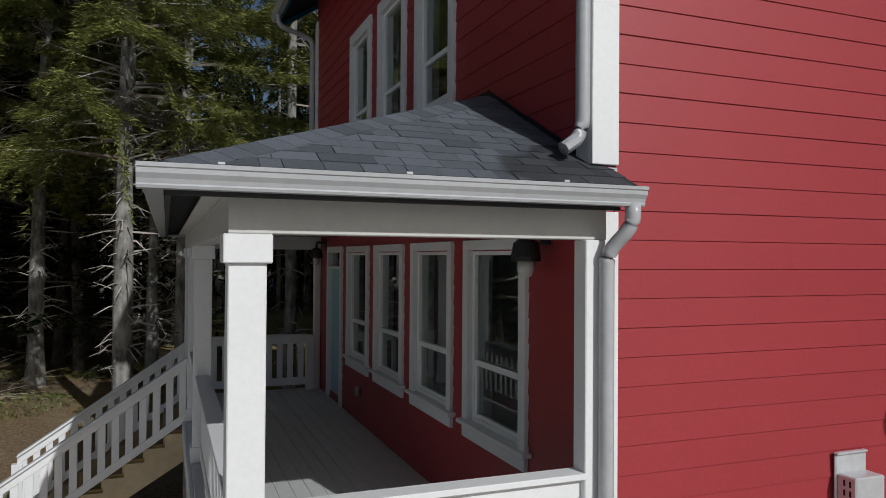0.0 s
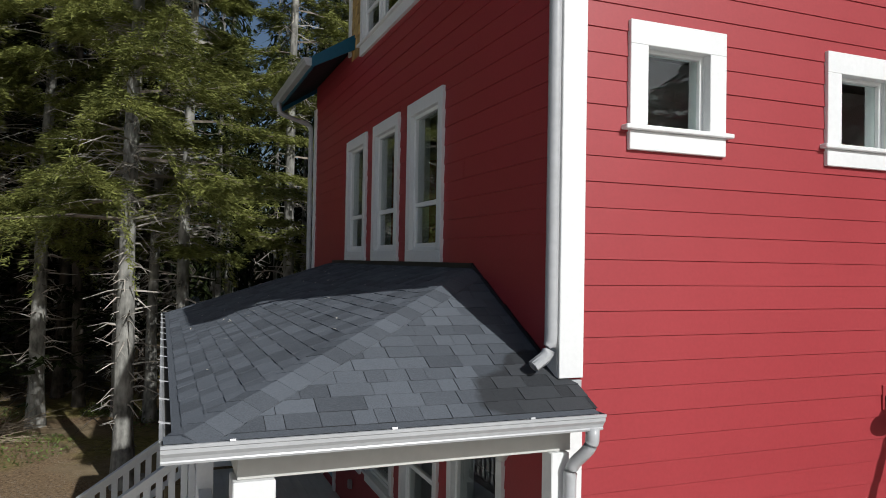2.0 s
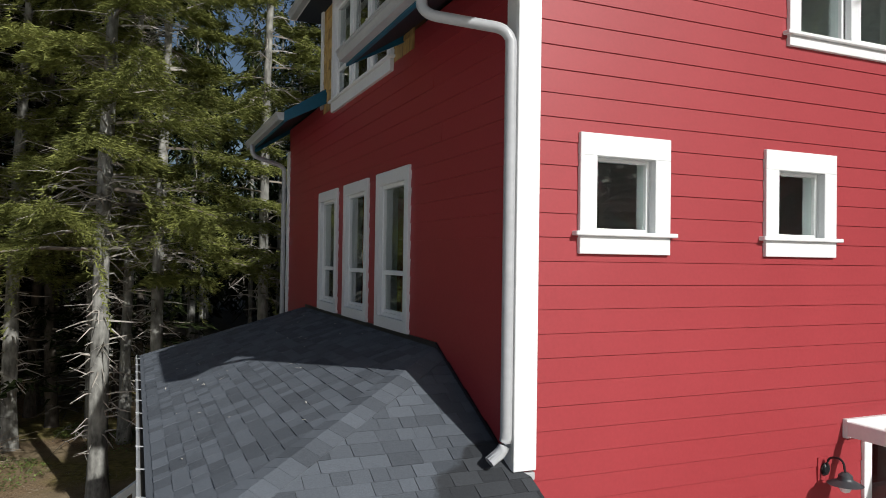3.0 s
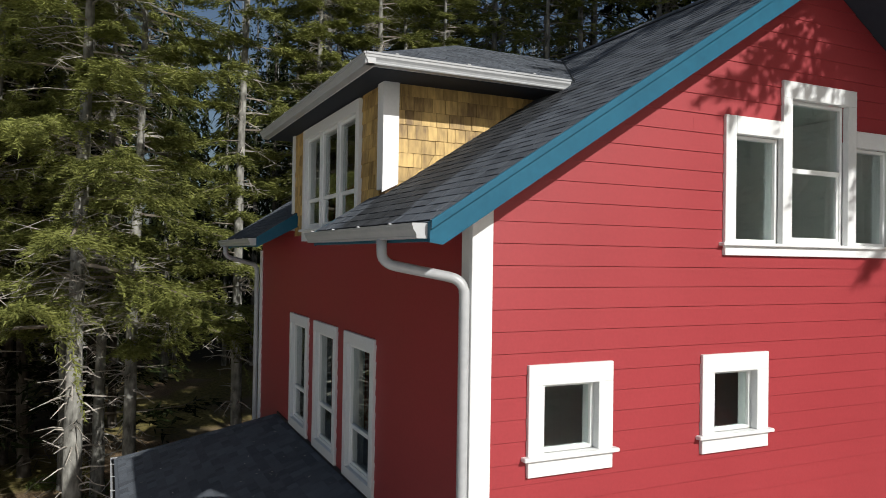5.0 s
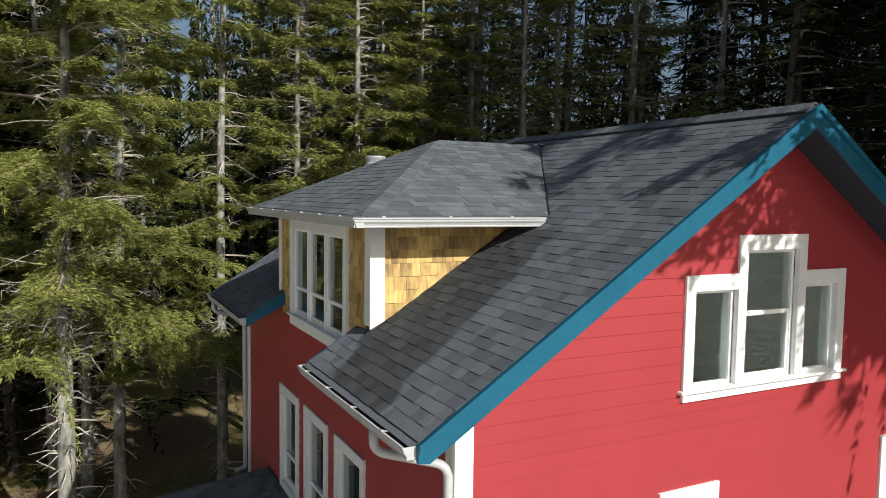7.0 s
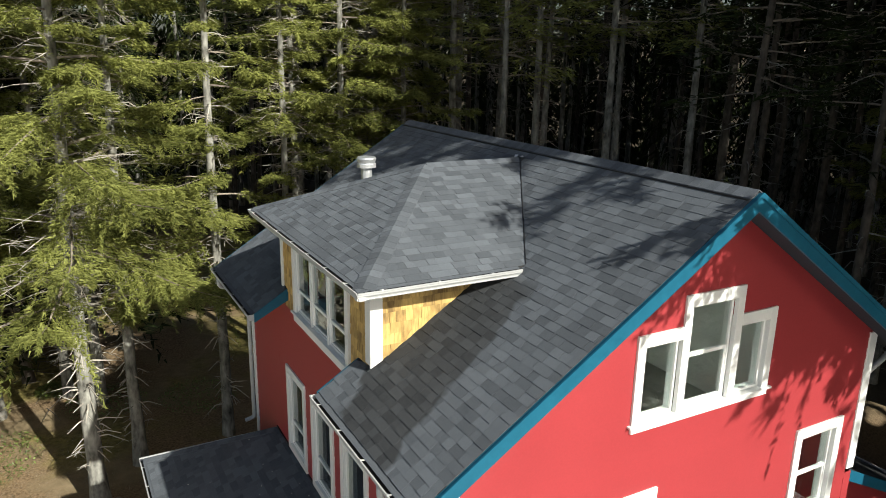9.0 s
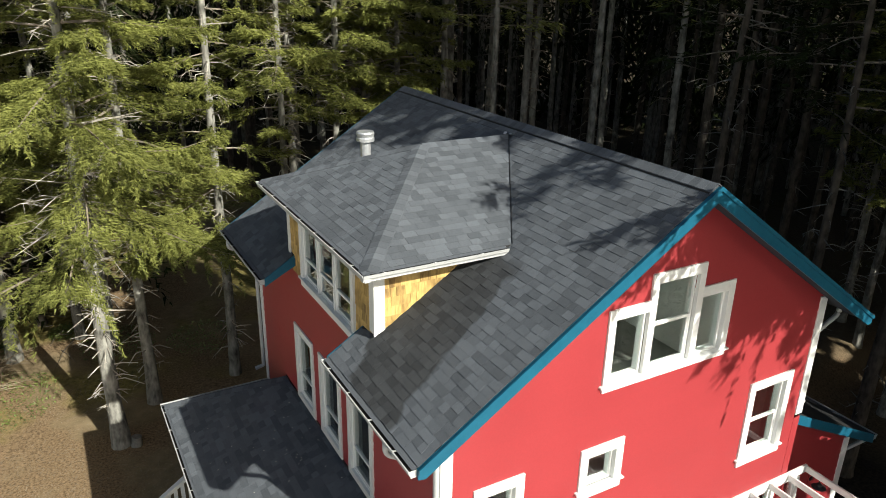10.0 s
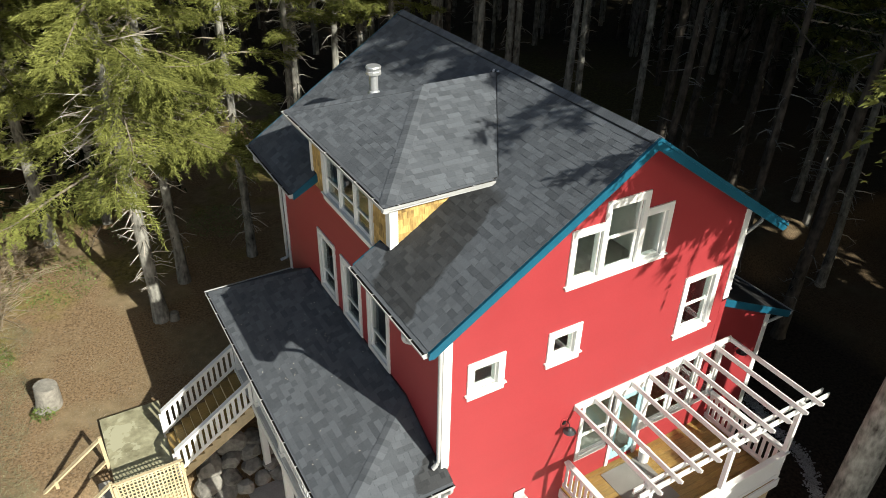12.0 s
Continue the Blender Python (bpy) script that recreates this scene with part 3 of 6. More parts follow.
for z, name in ((DECK - 0.15, "floor"), (2.95, "floor"), (5.75, "floor")):
    tagged(finish(name, boxed(0.17, HX - 0.17, 0.17, HY - 0.17, z - 0.1, z, bevel=0), INTERIOR_DARK), "dark floor inside the house", "floor", kind="structure")
tagged(finish("wall_inner", boxed(2.6, 2.7, 0.2, HY - 0.2, DECK, 6.4, bevel=0), INTERIOR), "plain plastered inner wall", "wall", kind="structure")
tagged(finish("wall_inner", boxed(0.2, 2.6, 1.1, 1.2, 2.96, 5.6, bevel=0), INTERIOR), "plain plastered inner wall", "wall", kind="structure")
tagged(finish("wall_inner", boxed(2.7, HX - 0.2, 1.25, 1.35, 2.96, 5.6, bevel=0), INTERIOR), "plain plastered inner wall", "wall", kind="structure")
tagged(finish("ceiling_attic", boxed(2.4, 5.56, 0.19, 2.66, 8.12, 8.2, bevel=0), INTERIOR), "plain white ceiling inside the gable", "ceiling", kind="structure")
for box_ in ((2.36, 5.6, 2.6, 2.7, 5.76, 8.11), (5.5, 5.6, 0.19, 2.59, 5.76, 8.11), (2.3, 2.36, 0.19, 2.59, 5.76, 8.11)):
    tagged(finish("wall_inner", boxed(*box_, bevel=0), INTERIOR), "plain plastered inner wall", "wall", kind="structure")

# ---- windows ----
for u in UP:
    window("window_upper", WEST_M(u + UP_W, UP_Z), "tall white-trimmed vinyl window above a porch roof", UP_W, UP_H, 0.12, 0.14, 0.12,
           [(0.12, UP_W - 0.12, 0.12, UP_H - 0.14, 0.6)], sill=False)
for u in PORCH:
    window("window_porch", WEST_M(u + PO_W, PO_Z), "tall white-trimmed vinyl window on a porch", PO_W, PO_H, 0.1, 0.08, 0.14,
           [(0.1, PO_W - 0.1, 0.14, PO_H - 0.08, 0.63)])
for u, z in SMALL:
    window("window_small", SOUTH_M(u, z), "small square window with wide white trim", 0.845, 0.91, 0.15, 0.17, 0.17, [(0.15, 0.695, 0.17, 0.74, None)], f=0.028, deep=0.045)
window("window_side", SOUTH_M(6.04, 3.85), "double-hung window with wide white trim", 1.13, 1.72, 0.15, 0.17, 0.17, [(0.15, 0.98, 0.17, 1.55, 0.86)], f=0.035, deep=0.035)


def gable_window():
    w = empty("window_gable", SOUTH_M(2.61, 6.4), label="stepped white triple window in the gable, taller in the middle", category="window", kind="structure")
    H1, H2, W = 1.32, 1.73, 2.54
    boards = [(0, 0.135, 0.12, H1), (0.135, 0.756, H1 - 0.17, H1), (0.756, 0.885, 0.12, H2 - 0.17), (0.756, 1.836, H2 - 0.17, H2), (1.707, 1.836, 0.12, H2 - 0.17),
              (1.836, 2.405, H1 - 0.17, H1), (2.405, W, 0.12, H1), (0, W, 0, 0.09)]
    for a in boards:
        part("trim_board", boxed(a[0], a[1], -0.036, 0.03, a[2], a[3]), WHITE, w)
    part("window_sill", boxed(-0.05, W + 0.05, -0.072, 0.05, 0.09, 0.122, bevel=0.006), WHITE, w)
    for a in ((0.135, 0.756, 0.122, H1 - 0.17, None), (0.885, 1.707, 0.122, H2 - 0.17, 0.86), (1.836, 2.405, 0.122, H1 - 0.17, None)):
        sash(w, *a, f=0.035, deep=0.035)
    bm = bmesh.new()
    for a in ((0.115, 0.135, 0.03, 0.2, 0.12, H1 - 0.17), (0.756, 0.775, 0.07, 0.2, 0.12, H1 - 0.17), (1.818, 1.836, 0.07, 0.2, 0.12, H1 - 0.17), (2.405, 2.425, 0.03, 0.2, 0.12, H1 - 0.17), (0.1, 2.44, 0.05, 0.2, 0.1, 0.12)):
        box(bm, *a)
    part("jamb_lining", bm, WHITE, w)


gable_window()
# dormer window, three lites
w3 = [(0.12 + i * 0.783, 0.12 + (i + 1) * 0.783 - 0.03, 0.17, 1.46, 0.57) for i in range(3)]
dormer_win = window("window_dormer", pose(-0.02, 5.34, 6.535, 0, 0, -90), "white triple casement window in a cedar-shingled dormer", 2.56, 1.6, 0.12, 0.14, 0.17, w3)
for i in (1, 2):
    part("mullion", boxed(0.12 + i * 0.783 - 0.03, 0.12 + i * 0.783, -0.02, 0.08, 0.17, 1.46), WHITE, dormer_win)

# porch door
door = empty("door_porch", pose(-0.012, 7.4, DECK, 0, 0, -90), label="white-framed door with a transom at the end of the porch", category="door", kind="structure")
for a in ((0, 0.1, 0, 2.29), (0.88, 0.98, 0, 2.29), (0.1, 0.88, 2.2, 2.29), (0.1, 0.88, 1.96, 2.0)):
    part("door_frame", boxed(a[0], a[1], -0.036, 0.1, a[2], a[3]), WHITE, door)
leaf = part("door_leaf", boxed(0.1, 0.88, 0.03, 0.075, 0.02, 1.96), TEAL, door, "pale blue door leaf")
part("door_handle", boxed(0.79, 0.83, -0.02, 0.03, 0.95, 1.1, bevel=0.01), BLACK, leaf)
part("transom_pane", boxed(0.1, 0.88, 0.04, 0.045, 2.0, 2.2, bevel=0), GLASS, door).visible_shadow = False

# ---- corner boards ----


def corner_board(x, y, sx, sy, z0, z1, label="white corner board of the house"):
    c = empty("trim_corner", pose(x, y, z0), label=label, category="trim", kind="structure")
    h = z1 - z0
    part("board", boxed(*sorted((-0.036 * sx, 0.15 * sx)), *sorted((-0.036 * sy, 0.0)), 0, h), WHITE, c)
    part("board", boxed(*sorted((-0.036 * sx, 0.0)), *sorted((0.001 * sy, 0.15 * sy)), 0, h), WHITE, c)


# the board's outer edge stands at the corner
corner_board(-0.001, -0.001, 1, 1, 3.0, 6.8)
corner_board(-0.001, -0.001, 1, 1, LOW, 2.72)
corner_board(HX, -0.001, -1, 1, 4.5, 6.9)
corner_board(-0.001, HY, 1, -1, LOW, 6.4)
tagged(finish("trim_flashing", boxed(-0.04, 0.14, -0.035, 0.0, 2.93, 2.985), GUTTER), "bent white metal flashing under a corner board", "trim", kind="structure")

# ---- roofs ----


def roof_slab(name, pts, label, down=0.12, mat=None):
    return tagged(finish(name, slab(pts, (0, 0, -down)), mat or ROOF_BASE), label, "roof", kind="structure")


def xz(x, y):
    return (x, y, roof_z(x))


lab_main = "charcoal asphalt-shingled main roof slope"
roof_main = roof_slab("roof_main", [xz(EX0, EY0), xz(RX, EY0), xz(RX, DY0), xz(EX0, DY0)], lab_main)
for pts in ([xz(EX0, DY0), xz(0.0, DY0), xz(0.0, N_END), xz(EX0, N_END)], [xz(2.0, DY0), xz(RX, DY0), xz(RX, DY1), xz(2.0, DY1)],
            [xz(EX0, DY1), xz(RX, DY1), xz(RX, EY1), xz(EX0, EY1)], [xz(EX0, F_START), xz(0.0, F_START), xz(0.0, DY1), xz(EX0, DY1)],
            [xz(RX, EY0), xz(EX1, EY0), xz(EX1, EY1), xz(RX, EY1)]):
    part("decking", slab(pts, (0, 0, -0.12)), ROOF_BASE, roof_main)
AX, AZ, DE, DZ = 1.78, 9.3, -0.335, 8.283   # dormer hip's apex, front eave, eave height
DEY0, DEY1 = 1.53, 6.55
RIX = RX - (RZ - AZ) / SLOPE
VX = RX - (RZ - DZ) / SLOPE
roof_d = roof_slab("roof_dormer", [(DE, DEY0, DZ), (VX, DEY0, DZ), (RIX, DYM, AZ), (AX, DYM, AZ)], "hipped charcoal shingle roof of a dormer", 0.1)
part("decking", slab([(DE, DEY0, DZ), (AX, DYM, AZ), (DE, DEY1, DZ)], (0, 0, -0.1)), ROOF_BASE, roof_d)
part("decking", slab([(DE, DEY1, DZ), (AX, DYM, AZ), (RIX, DYM, AZ), (VX, DEY1, DZ)], (0, 0, -0.1)), ROOF_BASE, roof_d)
PX, PY0, PY1, PZ, PW = -2.385, -0.3, 8.36, 2.848, 3.715   # porch eaves and the height at the wall
PA0, PA1 = 1.46, 6.9
roof_p = roof_slab("roof_porch", [(PX, PY0, PZ), (0, PA0, PW), (0, PA1, PW), (PX, PY1, PZ)], "hipped charcoal shingle roof over a porch", 0.08)
part("decking", slab([(PX, PY0, PZ), (0.08, PY0, PZ), (0.08, -0.04, PZ + (-0.04 - PY0) * (PW - PZ) / (PA0 - PY0)), (0, -0.04, PZ + (-0.04 - PY0) * (PW - PZ) / (PA0 - PY0)), (0, PA0, PW)], (0, 0, -0.08)), ROOF_BASE, roof_p)
part("decking", slab([(PX, PY1, PZ), (0, PA1, PW), (0.0, PY1, PZ)], (0, 0, -0.08)), ROOF_BASE, roof_p)


def shingle_tab(O, U, V, N, bl, br, tl, tr, v0, v1, lift, thick):
    """Four corners on the plane, raised at the lower edge."""
    P = lambda u, v, h: O + U * u + V * v + N * h
    low = [P(bl, v0, 0.002), P(br, v0, 0.002), P(tr, v1, 0.001), P(tl, v1, 0.001)]
    up = [P(bl, v0, lift + thick), P(br, v0, lift + thick), P(tr, v1, thick * 0.6), P(tl, v1, thick * 0.6)]
    return low, up


BOXF = ((3, 2, 1, 0), (4, 5, 6, 7), (0, 1, 5, 4), (1, 2, 6, 5), (2, 3, 7, 6), (3, 0, 4, 7))


def shingle_plane(roof, O, U, V, length, spans, seed, expo=0.128, widths=(0.12, 0.3), pick=None, thick=0.0045, lift=0.003,
                  mat=None, piece_mat=None, name="shingle", laminated=True):
    """Courses of shingles over a plane. spans(v): the stretches of u that the plane covers at v. pick(point): whether a shingle is a piece of its own."""
    rng = random.Random(seed)
    O, U, V = Vector(O), Vector(U).normalized(), Vector(V).normalized()
    N = U.cross(V).normalized()
    if N.z < -0.01:
        N = -N
    verts, faces, v, row = [], [], 0.0, 0
    while v < length - 0.01:
        v1 = min(v + expo, length)
        a, b = spans(v + 0.001), spans(v1 - 0.001)
        if len(a) != len(b):
            b = a
        for (a0, a1), (b0, b1) in zip(a, b):
            lo, hi = min(a0, b0), max(a1, b1)
            u = lo - rng.uniform(0, widths[1])
            proud = False
            while u < hi:
                proud = not proud
                w = rng.uniform(*widths) * (0.8 if laminated and not proud else 1.0)
                c = [max(a0, min(a1, u + 0.002)), max(a0, min(a1, u + w - 0.002)), max(b0, min(b1, u + 0.002)), max(b0, min(b1, u + w - 0.002))]
                u += w
                if c[1] - c[0] < 0.012 and c[3] - c[2] < 0.012:
                    continue
                # laminated shingles: thick tabs that hang lower, thin ones between them
                step = (0.002 if proud else -0.0015) if laminated else 0.0
                jit = rng.uniform(-0.002, 0.002) - step
                full = proud or not laminated
                low, up = shingle_tab(O, U, V, N, c[0], c[1], c[2], c[3], v + jit, v1 + 0.006, lift * (rng.choice((0.9, 1.2, 1.5)) if full else 0.55), thick * (rng.choice((0.9, 1.2)) if full else 0.75))
                mid = (low[0] + low[1]) / 2
                if pick and pick(mid):
                    bm = bmesh.new()
                    vs = [bm.verts.new(p) for p in low + up]
                    for f in BOXF[1:]:
                        bm.faces.new([vs[i] for i in f])
                    bmesh.ops.recalc_face_normals(bm, faces=bm.faces)
                    part(name, bm, piece_mat or mat, roof)
                else:
                    k = len(verts)
                    verts += low + up
                    faces += [tuple(k + i for i in f) for f in BOXF[1:]]
        v = v1
        row += 1
    if verts:
        me = bpy.data.meshes.new(name + "_field")
        me.from_pydata([tuple(p) for p in verts], [], faces)
        me.validate()
        me.materials.append(mat)
        bm = bmesh.new()
        bm.from_mesh(me)
        bmesh.ops.recalc_face_normals(bm, faces=bm.faces)
        bm.to_mesh(me)
        bm.free()
        ob = new(name + "_field", me)
        ob.parent = roof
        tagged(ob, kind="stuff")


cs = 1 / math.hypot(1, SLOPE)


def main_spans(v):
    x = EX0 + v * cs
    if x < 0:
        return [(EY0, N_END), (F_START, EY1)]
    if x < VX:
        return [(EY0, DY0), (DY1, EY1)]
    if x < RIX:
        d = (roof_z(x) - DZ) / ((AZ - DZ) / (DYM - DEY0))
        return [(EY0, DEY0 + d), (DEY1 - d, EY1)]
    return [(EY0, EY1)]


def build_shingles():
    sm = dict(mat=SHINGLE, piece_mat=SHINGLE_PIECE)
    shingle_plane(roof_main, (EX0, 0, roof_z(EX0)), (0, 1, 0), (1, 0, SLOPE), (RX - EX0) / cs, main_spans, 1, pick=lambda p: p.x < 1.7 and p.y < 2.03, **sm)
    shingle_plane(roof_main, (EX1, 0, roof_z(EX1)), (0, 1, 0), (-1, 0, SLOPE), (EX1 - RX) / cs, lambda v: [(EY0, EY1)], 2, **sm)
    # dormer
    sm = dict(mat=SHINGLE_DRY, piece_mat=CAP_DRY)
    s = (AZ - DZ) / (DYM - DEY0)
    c = 1 / math.hypot(1, s)

    def side(v):
        y = v * c
        return [(DE + y * (AX - DE) / (DYM - DEY0), RX - (RZ - DZ - y * s) / SLOPE)]
    L = (DYM - DEY0) / c
    shingle_plane(roof_d, (0, DEY0, DZ), (1, 0, 0), (0, 1, s), L, side, 3, pick=lambda p: True, **sm)
    shingle_plane(roof_d, (0, DEY1, DZ), (1, 0, 0), (0, -1, s), L, side, 4, **sm)
    s2 = (AZ - DZ) / (AX - DE)
    c2 = 1 / math.hypot(1, s2)

    def front(v):
        d = v * c2 / (AX - DE)
        return [(DEY0 + d * (DYM - DEY0), DEY1 - d * (DEY1 - DYM))]
    shingle_plane(roof_d, (DE, 0, DZ), (0, 1, 0), (1, 0, s2), (AX - DE) / c2, front, 5, **sm)
    # porch
    sm = dict(mat=SHINGLE, piece_mat=SHINGLE_PIECE)
    s3 = (PW - PZ) / -PX
    c3 = 1 / math.hypot(1, s3)

    def porch(v):
        d = v * c3 / -PX
        return [(PY0 + d * (PA0 - PY0), PY1 - d * (PY1 - PA1))]
    near = lambda p: p.y < 1.9
    shingle_plane(roof_p, (PX, 0, PZ), (0, 1, 0), (1, 0, s3), -PX / c3, porch, 6, pick=near, **sm)
    s4 = (PW - PZ) / (PA0 - PY0)
    c4 = 1 / math.hypot(1, s4)
    shingle_plane(roof_p, (0, PY0, PZ), (1, 0, 0), (0, 1, s4), (PA0 - PY0) / c4, lambda v: [(PX + v * c4 * -PX / (PA0 - PY0), 0.0 if v * c4 > -PY0 - 0.03 else 0.09)], 7, pick=near, **sm)
    s5 = (PW - PZ) / (PY1 - PA1)
    c5 = 1 / math.hypot(1, s5)
    shingle_plane(roof_p, (0, PY1, PZ), (1, 0, 0), (0, -1, s5), (PY1 - PA1) / c5, lambda v: [(PX + v * c5 * -PX / (PY1 - PA1), 0.0)], 8, **sm)


def cap_row(roof, a, b, n1, n2, width=0.15, expo=0.135, mat=None):
    """Folded cap shingles along a hip or ridge from a up to b; n1, n2 lie in the two slopes, square to the line."""
    a, b = Vector(a), Vector(b)
    d = (b - a).normalized()
    n1, n2 = [(Vector(n) - d * Vector(n).dot(d)).normalized() for n in (n1, n2)]
    up = Vector((0, 0, 1))
    k = int((b - a).length / expo)
    for i in range(k):
        p, q = a + d * expo * i, a + d * expo * (i + 1.15)
        bm = bmesh.new()
        h0, h1 = 0.0145, 0.011
        for n in (n1, n2):
            prism(bm, [p + up * 0.003, q + up * 0.003, q + n * width + up * 0.003, p + n * width + up * 0.003], [p + up * h0, q + up * h1, q + n * width + up * h1, p + n * width + up * h0])
        bmesh.ops.recalc_face_normals(bm, faces=bm.faces)
        part("cap_shingle", bm, mat or SHINGLE_PIECE, roof)


# ---- fascias, rakes and soffits ----


def rake(y, thick, facing):
    r = empty("rake_board", pose(0, y, 0), label="blue painted rake boards along the roof edge", category="fascia", kind="structure")
    for x0, x1 in ((EX0 - 0.02, RX), (RX, EX1 + 0.02)):
        bm = bmesh.new()
        foot, top, way = (x0, x1, 1) if x1 == RX else (x1, x0, -1)
        pts = [(foot, 0, roof_z(foot) - 0.14), (foot + way * 0.1, 0, roof_z(foot + way * 0.1) - 0.22), (top, 0, roof_z(top) - 0.22), (top, 0, roof_z(top) - 0.002), (foot, 0, roof_z(foot) - 0.002)]
        prism(bm, pts, shifted(pts, (0, thick * facing, 0)))
        bmesh.ops.recalc_face_normals(bm, faces=bm.faces)
        part("board", bm, BLUE, r)
        bm = bmesh.new()
        pts = [(x0, 0, roof_z(x0) - 0.05), (x1, 0, roof_z(x1) - 0.05), (x1, 0, roof_z(x1) + (0.012 if facing > 0 else -0.012)), (x0, 0, roof_z(x0) + (0.012 if facing > 0 else -0.012))]
        prism(bm, shifted(pts, (0, -0.004 * facing, 0)), shifted(pts, (0, -0.03 * facing, 0)))
        bmesh.ops.recalc_face_normals(bm, faces=bm.faces)
        part("drip_strip", bm, BLUE, r)
    return r


rake(EY0 - 0.042, 0.04, 1)
rake(EY1 + 0.042, 0.04, -1)


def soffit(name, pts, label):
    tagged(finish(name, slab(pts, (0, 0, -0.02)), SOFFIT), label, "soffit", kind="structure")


def rake_soffit(y0, y1):
    for x0, x1 in ((EX0, RX), (RX, EX1)):
        soffit("soffit_rake", [(x0, y0, roof_z(x0) - 0.125), (x1, y0, roof_z(x1) - 0.125), (x1, y1, roof_z(x1) - 0.125), (x0, y1, roof_z(x0) - 0.125)], "dark soffit under the gable overhang")


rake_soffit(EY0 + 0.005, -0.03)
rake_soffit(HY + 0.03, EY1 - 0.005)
# ends of the cut eaves beside the dormer
for y0, sgn, lab in ((F_START, 1, "blue board closing the eave beside a dormer"), (N_END, -1, "blue board closing the eave beside a dormer")):
    pts = [(EX0 - 0.02, y0, roof_z(EX0) - 0.16), (0.0, y0, roof_z(0) - 0.22), (0.0, y0, roof_z(0) - 0.006), (EX0 - 0.02, y0, roof_z(EX0) - 0.006)]
    tagged(finish("trim_eave_end", slab(pts, (0, -0.035 * sgn, 0)), BLUE), lab, "fascia", kind="structure")
for y0, y1 in ((EY0 + 0.04, N_END), (F_START, EY1 - 0.04)):
    tagged(finish("trim_fascia", boxed(EX0 - 0.02, EX0 + 0.02, y0, y1, roof_z(EX0) - 0.15, roof_z(EX0) - 0.04), BLUE), "blue fascia board behind a gutter", "fascia", kind="structure")
    soffit("soffit_eave", [(EX0, y0, roof_z(EX0) - 0.125), (0.0, y0, roof_z(0) - 0.125), (0.0, y1, roof_z(0) - 0.125), (EX0, y1, roof_z(EX0) - 0.125)], "dark soffit under the eave")

# ---- dormer ----
dorm_w = wall_solid("wall_dormer", west, DY0 + 0.1, DY1, 6.8, DZ - 0.02, [(2.87, 5.25, 6.62, 8.05)], 0.1, CEDAR_CORE)
tagged(dorm_w, "cedar-shingled dormer front", "wall", kind="structure")


def dormer_side(y, sgn):
    pts = [(0, y, roof_z(0) - 0.1), (2.2, y, roof_z(2.2) - 0.1), (2.2, y, DZ), (0, y, DZ)]
    w = finish("wall_dormer_side", slab(pts, (0, 0.1 * sgn, 0)), CEDAR_CORE)
    return tagged(w, "golden cedar-shingled dormer cheek", "wall", kind="structure")


d_near = dormer_side(DY0, 1)
dormer_side(DY1, -1)


def cedar(wall, O, U, length, spans, seed):
    shingle_plane(wall, O, U, (0, 0, 1), length, spans, seed, expo=0.15, widths=(0.09, 0.18), pick=lambda p: True, thick=0.012, lift=0.004, mat=CEDAR, name="cedar_shingle", laminated=False)


def cheek_spans(v):
    z = roof_z(0) + v
    return [(0.13, max(0.14, (z - roof_z(0)) / SLOPE))]


def dormer_front_spans(v):
    z = 6.62 + v
    near0 = DY0 + 0.14
    return [(near0, 2.77), (5.35, DY1 - 0.1)] if z < 8.13 else [(near0, DY1 - 0.1)]


dcorner = empty("trim_dormer_corner", pose(0, DY0, roof_z(0) + 0.02), label="white corner board of a dormer", category="trim", kind="structure")
part("board", slab([(-0.045, -0.045, 0.0), (0.13, -0.045, 0.09), (0.13, -0.045, DZ - 0.13 - roof_z(0)), (-0.045, -0.045, DZ - 0.13 - roof_z(0))], (0, 0.03, 0)), WHITE, dcorner)
part("board", boxed(-0.045, -0.012, -0.014, 0.135, 0.03, DZ - 0.13 - roof_z(0)), WHITE, dcorner)
part("board", boxed(-0.045, -0.012, DY1 - DY0 - 0.1, DY1 - DY0, -0.3, DZ - 0.13 - roof_z(0)), WHITE, dcorner)
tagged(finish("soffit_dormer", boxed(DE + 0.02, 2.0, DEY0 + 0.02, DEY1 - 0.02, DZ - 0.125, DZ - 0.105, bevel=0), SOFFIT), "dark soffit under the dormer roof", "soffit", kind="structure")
for a in ((DE, DE + 0.03, DEY0, DEY1), (DE + 0.03, VX - 0.1, DEY0, DEY0 + 0.03)):
    tagged(finish("trim_fascia", boxed(*a, DZ - 0.118, DZ - 0.012), WHITE), "white fascia board under the dormer roof", "fascia", kind="structure")

# ---- gutters and downspouts ----


